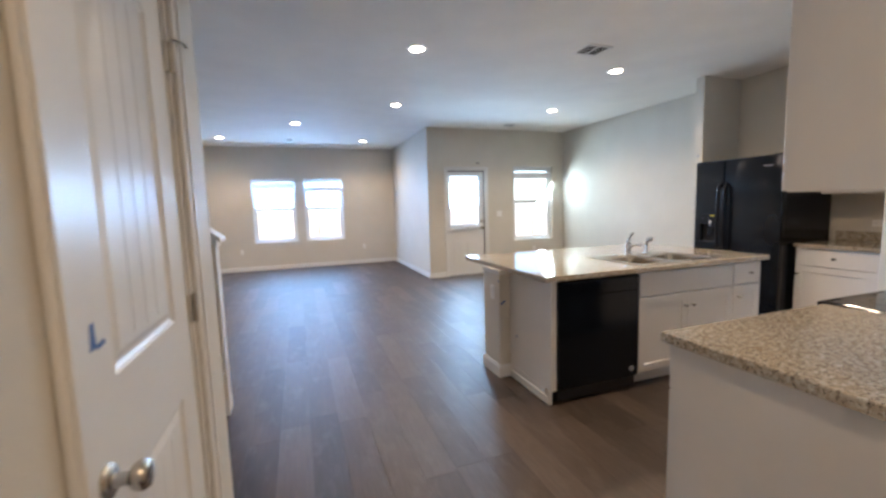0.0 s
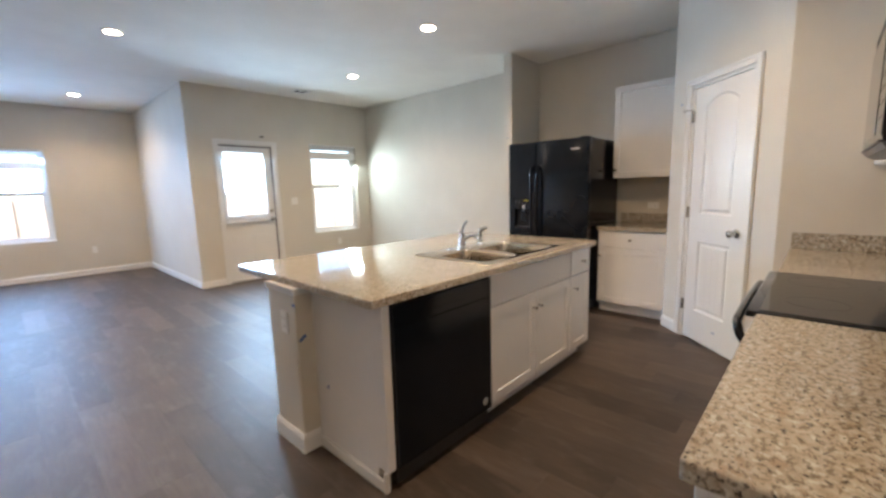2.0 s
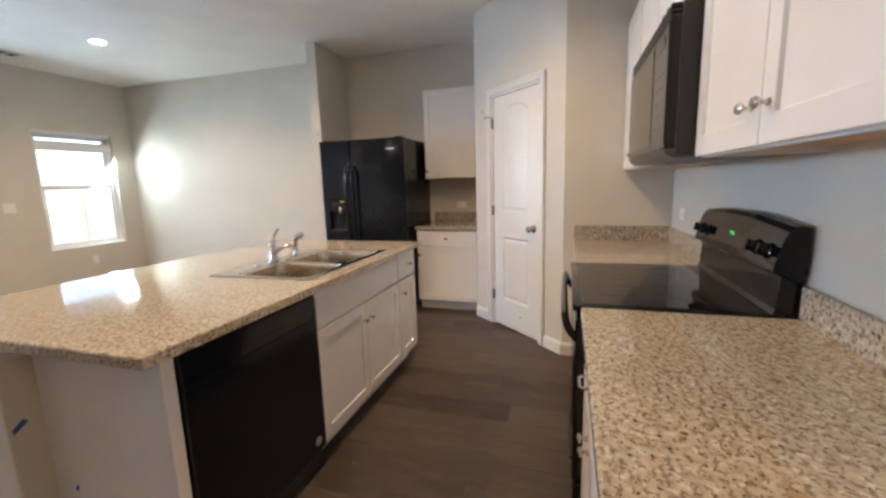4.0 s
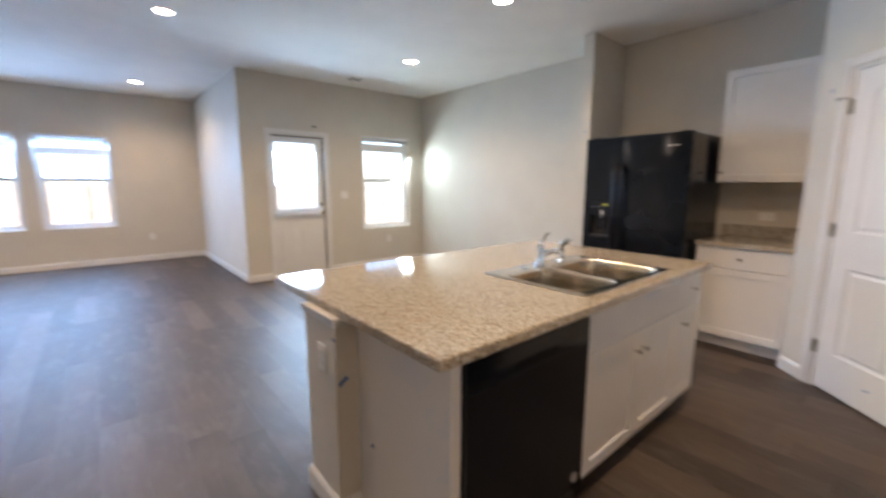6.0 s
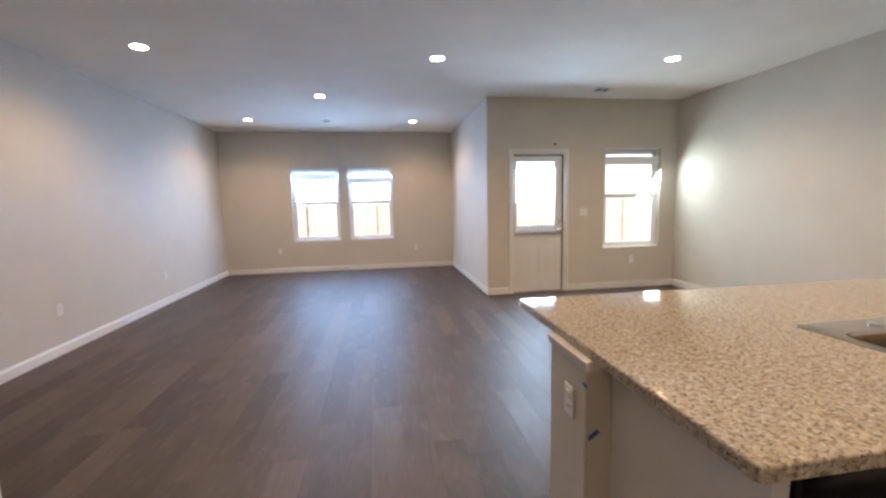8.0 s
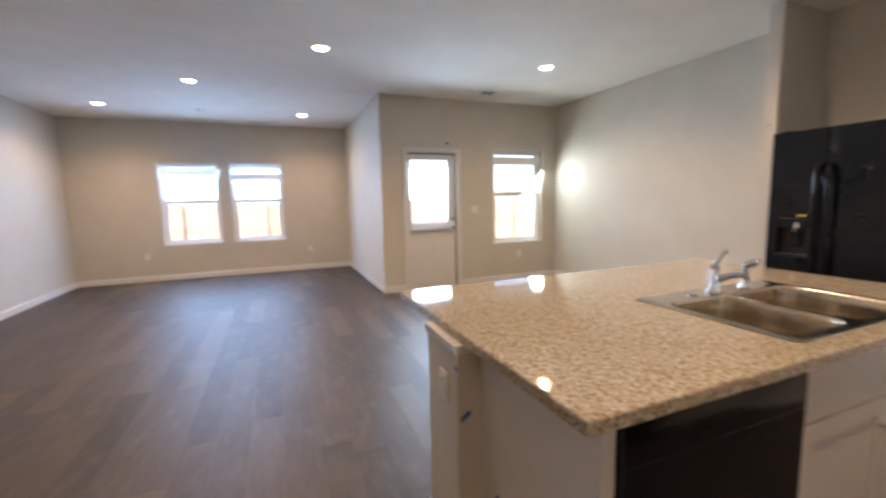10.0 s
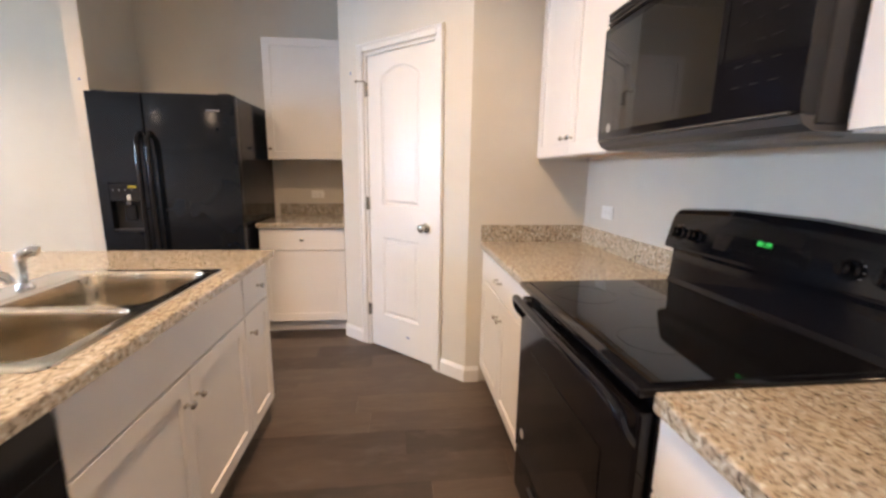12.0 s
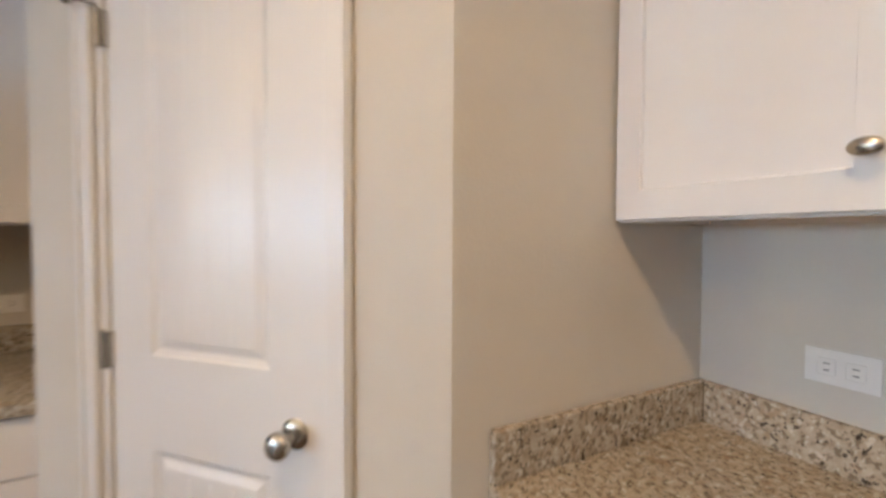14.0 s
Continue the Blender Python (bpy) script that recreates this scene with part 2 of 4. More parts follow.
def sheet(bm, loops):
    """Fills the first loop, with the other loops as holes."""
    edges = []
    for loop in loops:
        for i in range(len(loop)):
            pair = (loop[i], loop[(i + 1) % len(loop)])
            edges.append(bm.edges.get(pair) or bm.edges.new(pair))
    bmesh.ops.triangle_fill(bm, use_beauty=True, use_dissolve=False, edges=edges)


def mesh_from(name, bm, material, smooth=18):
    if id(bm) in TURNED:
        TURNED.discard(id(bm))
        smooth = max(smooth, 40)
    bmesh.ops.recalc_face_normals(bm, faces=bm.faces)
    mesh = bpy.data.meshes.new(name)
    bm.to_mesh(mesh)
    bm.free()
    mesh.materials.append(material)
    if smooth:
        mesh.shade_smooth()
        mesh.set_sharp_from_angle(angle=radians(smooth))
    return mesh


def part(name, bm, material, parent=None, label="", m=None, smooth=18):
    """A bmesh (or a mesh that is shared) as one object, under a thing or under a part."""
    mesh = bm if isinstance(bm, bpy.types.Mesh) else mesh_from(name, bm, material, smooth)
    ob = new(name, mesh)
    ob.parent = parent
    if m is not None:
        ob.matrix_basis = m
    return tagged(ob, label)


def thing(name, m, label, category, group="", kind=""):
    ob = new(name)
    ob.empty_display_size = 0.05
    ob.matrix_basis = m
    return tagged(ob, label, category, group, kind)


def whole(name, bm, material, label, category, group="", m=None, kind=""):
    return tagged(part(name, bm, material, None, "", m), label, category, group, kind)


def setting(name, bm, material, label, parent=None):
    ob = part(name, bm, material, parent)
    return tagged(ob, label, "", "", "structure") if parent is None else tagged(ob, label)


def holed(bm, u0, u1, v0, v1, holes, slab):
    """A wall between u0, u1 and heights v0, v1 with rectangular holes (ua, ub, va, vb); slab(bm, ua, ub, va, vb) adds one block."""
    cuts = sorted({u0, u1, *(h[0] for h in holes), *(h[1] for h in holes)})
    for a, b in zip(cuts, cuts[1:]):
        inside = sorted(h[2:] for h in holes if h[0] <= a and h[1] >= b)
        z = v0
        for low, high in inside:
            if low > z:
                slab(bm, a, b, z, low)
            z = high
        if z < v1:
            slab(bm, a, b, z, v1)
    return bm


# ---- the shell ----
T = 0.12
WEST, NORTH, JUT, NOOK, EAST, SOUTH, HALL_W, HALL_E, STAIR_S = -2.178, 10.687, 2.54, 7.683, 5.60, 0.665, -0.17, 1.42, 2.07
WIN_A, WIN_B, WIN_C = (-0.825, 0.14, 0.65, 2.165), (0.33, 1.255, 0.65, 2.165), (4.385, 5.325, 0.64, 2.165)
DOOR_N = (2.925, 3.745, 0.0, 2.095)
DOOR_H = (0.965, 1.71, 0.0, 2.085)


def along_x(y0, y1):
    return lambda bm, a, b, low, high: box(bm, a, b, y0, y1, low, high)


def along_y(x0, x1):
    return lambda bm, a, b, low, high: box(bm, x0, x1, a, b, low, high)


def wall(name, bm, label="greige painted drywall with a light orange-peel texture"):
    return setting(name, bm, WALL, label)


wall("wall_north", holed(bmesh.new(), WEST - T, JUT, 0, CEIL, [WIN_A, WIN_B], along_x(NORTH, NORTH + 0.14)))
wall("wall_west", box(bmesh.new(), WEST - T, WEST, -3.12, NORTH, 0, CEIL))
wall("wall_jut", box(bmesh.new(), JUT, JUT + 0.14, NOOK + 0.14, NORTH + 0.14, 0, CEIL))
wall("wall_nook", holed(bmesh.new(), JUT, EAST, 0, CEIL, [DOOR_N, WIN_C], along_x(NOOK, NOOK + 0.14)))
wall("wall_east", box(bmesh.new(), EAST, EAST + T, 2.13, NOOK + 0.14, 0, CEIL))
wall("wall_fridge_stub", box(bmesh.new(), 4.965, EAST, 3.975, 4.09, 0, CEIL, 0.004))
wall("wall_pantry_north", box(bmesh.new(), 4.88, EAST, 2.10, 2.22, 0, CEIL))
wall("wall_pantry_west", box(bmesh.new(), 4.06, 4.18, SOUTH, 1.385, 0, CEIL))
wall("wall_south", box(bmesh.new(), HALL_E + T, 4.18, SOUTH - T, SOUTH, 0, CEIL))
wall("wall_hall_east", box(bmesh.new(), HALL_E, HALL_E + T, -3.0, SOUTH, 0, CEIL))
# unseen plain wall, added to shut the hall's south end against outside light
wall("wall_hall_south", box(bmesh.new(), HALL_W - T, HALL_E + T, -3.12, -3.0, 0, CEIL))
wall("wall_hall_west", holed(bmesh.new(), -3.0, STAIR_S, 0, CEIL, [DOOR_H], along_y(HALL_W - T, HALL_W)))
wall("wall_stair_south", box(bmesh.new(), WEST, HALL_W - T, STAIR_S - T, STAIR_S, 0, CEIL))
wall("wall_closet_back", box(bmesh.new(), HALL_W - 0.9, HALL_W - 0.8, 0.5, STAIR_S - T, 0, CEIL))

# unseen walls, added only to close the shell on the south and east
wall("wall_outer_south", box(bmesh.new(), HALL_E + T, EAST + T, -3.12, -3.0, 0, CEIL))
wall("wall_outer_southwest", box(bmesh.new(), WEST, HALL_W - T, -3.12, -3.0, 0, CEIL))
wall("wall_outer_east", box(bmesh.new(), EAST, EAST + T, -3.0, 2.13, 0, CEIL))

# the pantry's wall cuts the corner at about 45 degrees, its door in it; local x runs to the right as seen from the kitchen
DIAGONAL = pose(4.88, 2.22, 0, 0, 0, -134.48)
DOOR_P = (0.265, 0.913, 0.0, 2.108)
bm = holed(bmesh.new(), 0, 1.1703, 0, CEIL, [DOOR_P], along_x(0.0, T))
bm.transform(DIAGONAL)
wall("wall_pantry_diagonal", bm)

setting("ceiling", box(bmesh.new(), WEST - T, EAST + T, -3.12, NORTH + 0.14, CEIL, CEIL + 0.1), CEILING, "pale grey textured drywall ceiling")
setting("ground", box(bmesh.new(), -400, 400, -400, 400, -0.6, -0.25), EARTH, "dry lawn behind the house")

# ---- windows ----
def window(name, hole, y, stack, label):
    """A single-hung vinyl window in a drywall opening, with a mini blind pulled up to the height stack."""
    x0, x1, z0, z1 = hole
    ob = thing(name, pose(0, 0, 0), label, "window", kind="structure")
    bm = bmesh.new()
    f = 0.035
    for a, b, c, d in ((x0, x0 + f, z0, z1), (x1 - f, x1, z0, z1), (x0 + f, x1 - f, z0, z0 + f), (x0 + f, x1 - f, z1 - f, z1)):
        box(bm, a, b, y + 0.06, y + 0.135, c, d, 0.003)
    part("window_frame", bm, VINYL, ob)
    mid = z0 + 0.53 * (z1 - z0)
    for low, high, back, tag in ((z0 + f, mid + 0.03, 0.07, "lower_sash"), (mid - 0.03, z1 - f, 0.1, "upper_sash")):
        bm, s = bmesh.new(), 0.045
        a, b = x0 + f, x1 - f
        for p, q, r, t in ((a, a + s, low, high), (b - s, b, low, high), (a + s, b - s, low, low + s), (a + s, b - s, high - s, high)):
            box(bm, p, q, y + back, y + back + 0.026, r, t, 0.003)
        sash = part(tag, bm, VINYL, ob)
        pane = part("pane", box(bmesh.new(), a + s, b - s, y + back + 0.011, y + back + 0.015, low + s, high - s), GLASS, sash)
        pane.visible_shadow = False
    part("window_sill", box(bmesh.new(), x0, x1, y + 0.002, y + 0.06, z0, z0 + 0.012, 0.003), TRIM, ob)
    blind = thing("window_blind", pose(0, 0, 0), "white mini blind pulled up under the window head", "blind")
    part("headrail", box(bmesh.new(), x0 + 0.012, x1 - 0.012, y + 0.012, y + 0.05, z1 - 0.028, z1, 0.003), VINYL, blind)
    z = z1 - 0.045
    slat = None
    while z > stack + 0.112:
        if slat is None:
            bm = bmesh.new()
            prism(bm, [(-0.012, -0.002), (0.0, 0.001), (0.012, -0.002), (0.012, -0.001), (0.0, 0.002), (-0.012, -0.001)], lambda u, v, w: (w, u, v), x0 + 0.015, x1 - 0.015)
            slat = mesh_from("slat", bm, SLAT)
        part("slat", slat, SLAT, blind, m=pose(0, y + 0.031, z, 14))
        z -= 0.022
    bm = bmesh.new()
    ridges = [(0.018 + 0.002 * (k % 2), 0.006 * k - 0.012) for k in range(19)]
    prism(bm, [*ridges, (0.044, 0.098), (0.044, -0.012)], lambda u, v, w: (w, y + u, stack + v), x0 + 0.015, x1 - 0.015)
    part("gathered_slat", bm, VINYL, blind)
    part("bottom_rail", box(bmesh.new(), x0 + 0.014, x1 - 0.014, y + 0.017, y + 0.045, stack - 0.026, stack - 0.012, 0.003), VINYL, blind)
    for x in (x0 + 0.15, x1 - 0.15):
        part("cord", cone(bmesh.new(), (x, y + 0.031, stack + 0.01), (x, y + 0.031, z1 - 0.02), 0.0012, n=6), VINYL, blind)
    return ob


window("window_1", WIN_A, NORTH, 1.955, "white vinyl single-hung window in the living room wall")
window("window_2", WIN_B, NORTH, 1.86, "white vinyl single-hung window in the living room wall")
window("window_3", WIN_C, NOOK, 1.945, "white vinyl single-hung window beside the back door")


BLUE_SKY, PALE_SKY, WALL_PATCH_TINT = (0.37, 0.63, 1.0), (0.52, 0.77, 1.0), (0.82, 0.97, 0.92)
for a, b, low, high, y, share, tint in (
    (WIN_A[0], WIN_A[1], 1.43, 2.20, NORTH, 1.05, BLUE_SKY),
    (WIN_B[0], WIN_B[1], 1.43, 2.20, NORTH, 1.05, BLUE_SKY),
    (2.985, 3.60, 1.33, 2.03, NOOK, 1.3, PALE_SKY),
    # narrow strip lamp, added to throw the bright patch on the east wall
    (WIN_C[1] - 0.22, WIN_C[1], 1.15, 2.05, NOOK, 1.7, WALL_PATCH_TINT),
):
    sky_lamp(a, b, y + 0.15, low, high, share * WINDOW_WATTS * (b - a) * (high - low) / 0.7, tint)


# ---- doors ----
def casing(ob, x0, x1, z1, w=0.06):
    """Flat door trim with an eased outer step, round an opening in the plane y = 0, proud towards -y: two uprights and a head."""
    for a, b, c, d in ((x0 - w, x0 - 0.004, x0 - w + 0.006, x0 - w + 0.02), (x1 + 0.004, x1 + w, x1 + w - 0.02, x1 + w - 0.006)):
        bm = box(bmesh.new(), a, b, -0.016, 0, 0, z1 + w, 0.004)
        part("door_casing", box(bm, c, d, -0.022, -0.016, 0, z1 + w - 0.006, 0.002), TRIM, ob)
    bm = box(bmesh.new(), x0 - 0.004, x1 + 0.004, -0.016, 0, z1 + 0.004, z1 + w, 0.004)
    part("head_casing", box(bm, x0 - w + 0.02, x1 + w - 0.02, -0.022, -0.016, z1 + w - 0.02, z1 + w - 0.006, 0.002), TRIM, ob)


def jamb(bm, x0, x1, z1, depth):
    box(bm, x0, x0 + 0.018, 0.0, depth, 0, z1)
    box(bm, x1 - 0.018, x1, 0.0, depth, 0, z1)
    box(bm, x0 + 0.018, x1 - 0.018, 0.0, depth, z1 - 0.018, z1)
    return bm


def door_knob():
    bm = bmesh.new()
    turn = pose(0, 0, 0, 90)
    lathe(bm, [(0, 0), (0.032, 0), (0.033, 0.004), (0.028, 0.010), (0.014, 0.012), (0.012, 0.022), (0.013, 0.034), (0.022, 0.040), (0.028, 0.050), (0.028, 0.058), (0.022, 0.066), (0.010, 0.069), (0, 0.069)], turn)
    return mesh_from("door_knob", bm, NICKEL, 50)


KNOB_DOOR = door_knob()


def arched(x0, x1, z0, z1, rise, inset=0.0, n=12):
    """The outline of a panel whose top is an arc."""
    x0, x1, z0, z1 = x0 + inset, x1 - inset, z0 + inset, z1 - inset
    pts = [(x0, z0), (x1, z0)]
    for i in range(n + 1):
        t = i / n
        pts.append((x1 + (x0 - x1) * t, z1 + rise * (4 * t * (1 - t))))
    return pts


def panelled_slab(x0, x1, z0, z1, thick, panels):
    """A moulded door: the face is cut by panels (x0, x1, z0, z1, rise) that step in, come forward again and carry upright grooves."""
    bm = bmesh.new()
    face = lambda pts, y: [bm.verts.new((x, y, z)) for x, z in pts]
    outer = face([(x0, z0), (x1, z0), (x1, z1), (x0, z1)], 0.0)
    holes = []
    for a, b, c, d, rise in panels:
        rings = [face(arched(a, b, c, d, rise, i), y) for i, y in ((0, 0.0), (0.006, 0.005), (0.016, 0.009), (0.022, 0.009), (0.040, 0.003))]
        for p, q in zip(rings, rings[1:]):
            bridge(bm, p, q)
        sheet(bm, [rings[-1]])
        holes.append(rings[0])
    sheet(bm, [outer, *holes])
    back = face([(x0, z0), (x1, z0), (x1, z1), (x0, z1)], thick)
    bridge(bm, outer, back)
    bm.faces.new(back)
    return bm


def inner_door(name, m, hole, hinge_left, label, knob_height=0.96):
    """A white two-panel door, shut, with plank-grooved panels under an arched head; m puts its plane y = 0 on the wall's face."""
    x0, x1, _, z1 = hole
    ob = thing(name, m, label, "door", kind="structure")
    casing(ob, x0, x1, z1)
    part("door_jamb", jamb(bmesh.new(), x0, x1, z1, T), TRIM, ob)
    a, b, w = x0 + 0.021, x1 - 0.021, x1 - x0
    s = 0.2 * w
    panels = [(a + s, b - s, 0.27, 0.855, 0.0), (a + s, b - s, 1.085, 1.935, 0.065)]
    slab = part("door_leaf", panelled_slab(a, b, 0.012, z1 - 0.021, 0.035, panels), TRIM, ob, m=pose(0, 0.012, 0))
    for c, d, low, high in ((a + s, b - s, 0.33, 0.80), (a + s, b - s, 1.14, 1.92)):
        k = 4
        for i in range(1, k):
            x = c + 0.045 + (d - c - 0.09) * i / k
            part("panel_bead", box(bmesh.new(), x - 0.0025, x + 0.0025, 0.0022, 0.0035, low, high, 0.0005), TRIM, slab)
    kx = b - 0.065 if hinge_left else a + 0.065
    part("door_knob", KNOB_DOOR, NICKEL, ob, "satin nickel round knob", m=pose(kx, 0.012, knob_height))
    hx = x0 + 0.012 if hinge_left else x1 - 0.012
    for z in (0.29, 1.09, 1.87):
        bm = cone(bmesh.new(), (hx, -0.004, z - 0.045), (hx, -0.004, z + 0.045), 0.007, n=12)
        cone(bm, (hx, -0.004, z + 0.045), (hx, -0.004, z + 0.052), 0.005, 0.003, 10)
        box(bm, hx - 0.016, hx + 0.016, -0.001, 0.011, z - 0.044, z + 0.044, 0.001)
        part("hinge", bm, NICKEL, ob)
    bm, side = bmesh.new(), -1 if hinge_left else 1
    tube(bm, [(hx, -0.006, 1.925), (hx + side * 0.03, -0.03, 1.928), (hx + side * 0.055, -0.034, 1.928)], 0.004, 8)
    cone(bm, (hx + side * 0.05, -0.034, 1.928), (hx + side * 0.064, -0.034, 1.928), 0.008, n=10)
    part("hinge_stop", bm, NICKEL, ob)
    return ob


inner_door("door_pantry", DIAGONAL, DOOR_P, True, "closed white two-panel pantry door with plank-grooved arched panels")
# seen from the hall, local x runs towards +y in the hall's west wall
inner_door("door_hall_closet", pose(HALL_W, 0, 0, 0, 0, 90), DOOR_H, False, "closed white two-panel closet door in the hall wall", 0.92)


def back_door():
    x0, x1, _, z1 = DOOR_N
    ob = thing("door_back", pose(0, NOOK, 0), "closed white half-glazed steel back door with a mini blind", "door", kind="structure")
    casing(ob, x0, x1, z1)
    part("door_jamb", jamb(bmesh.new(), x0, x1, z1, 0.14), TRIM, ob)
    # the shaded weatherstrip gap at top and right, put in as a near-black strip
    part("weather_strip", box(box(bmesh.new(), x1 - 0.031, x1 - 0.018, 0.018, 0.06, 0.02, z1 - 0.018), x0 + 0.018, x1 - 0.031, 0.018, 0.06, z1 - 0.034, z1 - 0.018), DARK, ob)
    part("threshold", box(bmesh.new(), x0 + 0.018, x1 - 0.018, 0.0, 0.14, 0.0, 0.018, 0.004), GREY_MARK, ob)
    a, b = x0 + 0.022, x1 - 0.034
    g0, g1, h0, h1 = 2.985, 3.60, 1.02, 1.985
    bm = holed(bmesh.new(), a, b, 0.02, z1 - 0.036, [(g0, g1, h0, h1)], along_x(0.03, 0.072))
    for c, d in ((3.02, 3.27), (3.33, 3.58)):
        box(bm, c, d, 0.026, 0.03, 0.22, 0.72, 0.002)
        box(bm, c + 0.03, d - 0.03, 0.022, 0.026, 0.25, 0.69, 0.002)
    leaf = part("door_leaf", bm, TRIM, ob)
    bm = bmesh.new()
    for p, q, r, t in ((g0 - 0.03, g0 + 0.012, h0 - 0.03, h1 + 0.03), (g1 - 0.012, g1 + 0.03, h0 - 0.03, h1 + 0.03), (g0 + 0.012, g1 - 0.012, h0 - 0.03, h0 + 0.012), (g0 + 0.012, g1 - 0.012, h1 - 0.012, h1 + 0.03)):
        box(bm, p, q, 0.016, 0.03, r, t, 0.004)
    part("glazing_frame", bm, VINYL, leaf)
    pane = part("pane", box(bmesh.new(), g0, g1, 0.05, 0.055, h0, h1), GLASS, leaf)
    pane.visible_shadow = False
    knob = part("door_knob", KNOB_DOOR, NICKEL, leaf, "satin nickel knob", m=pose(3.66, 0.03, 0.945))
    bm = lathe(bmesh.new(), [(0, 0), (0.03, 0), (0.03, 0.008), (0.022, 0.014), (0, 0.014)], pose(3.66, 0.03, 1.075, 90))
    box(bm, 3.655, 3.665, 0.0, 0.018, 1.058, 1.092, 0.003)
    part("deadbolt", bm, NICKEL, leaf)
    # the blind hangs on the leaf, drawn up over the glass head with its rail held at the foot
    blind = thing("door_blind", pose(0, NOOK, 0), "white mini blind with its hold-down rail on the back door", "blind")
    part("headrail", box(bmesh.new(), g0 - 0.03, g1 + 0.03, -0.012, 0.014, h1 + 0.035, h1 + 0.062, 0.003), VINYL, blind)
    part("bottom_rail", box(bmesh.new(), g0 - 0.02, g1 + 0.02, -0.016, 0.012, 0.912, 0.935, 0.004), VINYL, blind)
    bm = bmesh.new()
    for k in range(4):
        box(bm, g0 - 0.02, g1 + 0.02, -0.013, 0.012, 0.938 + 0.010 * k, 0.945 + 0.010 * k, 0.001)
    part("gathered_slat", bm, VINYL, blind)
    for x in (g0 + 0.06, g1 - 0.06):
        part("cord", cone(bmesh.new(), (x, 0.0, 0.94), (x, 0.0, h1 + 0.04), 0.0012, n=6), VINYL, blind)
    sensor = box(bmesh.new(), 3.555, 3.61, NOOK - 0.02, NOOK, 2.215, 2.235, 0.003)
    whole("alarm_contact", sensor, BLACK_PLASTIC, "small dark alarm contact on the wall above the door", "sensor")


back_door()

# ---- baseboards ----
BASE = [(0, 0), (0.014, 0), (0.014, 0.078), (0.010, 0.088), (0.008, 0.094), (0.005, 0.100), (0, 0.100)]


def baseboard(a, b, inward, name="baseboard", profile=BASE):
    """A skirting between two points on the floor, standing out towards inward."""
    a, b, n = Vector((*a, 0)), Vector((*b, 0)), Vector((*inward, 0)).normalized()
    bm = bmesh.new()
    prism(bm, profile, lambda u, v, w: a + (b - a) * w + n * u + Vector((0, 0, v)), 0.0, 1.0)
    setting(name, bm, TRIM, "white moulded baseboard")


DX, DY = 0.7007, 0.7135
baseboard((WEST, 3.37), (WEST, NORTH), (1, 0))
baseboard((WEST + 0.014, NORTH), (JUT - 0.014, NORTH), (0, -1))
baseboard((JUT, NOOK - 0.014), (JUT, NORTH), (-1, 0))
baseboard((JUT, NOOK), (2.863, NOOK), (0, -1))
baseboard((3.807, NOOK), (EAST - 0.014, NOOK), (0, -1))
baseboard((EAST, 4.09), (EAST, NOOK), (-1, 0))
baseboard((4.965, 4.09), (EAST - 0.014, 4.09), (0, 1))
baseboard((4.965, 3.975), (4.965, 4.104), (-1, 0))
baseboard((4.88 - 0.006, 2.22), (4.93, 2.22), (0, 1))
baseboard((4.88, 2.22), (4.88 - 0.203 * DX, 2.22 - 0.203 * DY), (-DY, DX))
baseboard((4.88 - 0.975 * DX, 2.22 - 0.975 * DY), (4.06, 1.385), (-DY, DX))
baseboard((4.06, 1.30), (4.06, 1.392), (-1, 0))
baseboard((HALL_W, -3.0), (HALL_W, 0.903), (1, 0))
baseboard((HALL_W, 1.772), (HALL_W, STAIR_S), (1, 0))
baseboard((HALL_E, -3.0), (HALL_E, SOUTH), (-1, 0))
baseboard((HALL_W, -3.0), (HALL_E, -3.0), (0, 1))

# ---- stairs ----
RISE, RUN, X0 = 0.19, 0.25, -0.43
KNEE0, KNEE1, SLOPE = 3.25, 3.37, 0.79


def stairs():
    ob = thing("staircase", pose(0, 0, 0), "carpeted stair climbing behind a drywall knee wall", "stairs")
    for k in range(7):
        x = X0 - RUN * k
        bm = bmesh.new()
        box(bm, x - RUN - 0.02 if k < 6 else WEST + 0.003, x, STAIR_S + 0.003, KNEE0 - 0.016, RISE * k if k else 0.0, RISE * (k + 1) - 0.02)
        box(bm, x - RUN - 0.01 if k < 6 else WEST + 0.003, x + 0.025, STAIR_S + 0.003, KNEE0 - 0.016, RISE * (k + 1) - 0.035, RISE * (k + 1), 0.012, 3)
        part("step", bm, CARPET, ob, "beige carpeted step")
    line = lambda x: 0.30 + SLOPE * (-0.375 - x)
    bm = bmesh.new()
    prism(bm, [(-0.36, 0.085), (-0.36, line(-0.36)), (WEST + 0.003, line(WEST)), (WEST + 0.003, line(WEST) - 0.5), (-0.9, 0.0)], lambda u, v, w: (u, w, v), KNEE0 - 0.014, KNEE0 - 0.001)
    part("skirt_board", bm, TRIM, ob, "white skirt board")


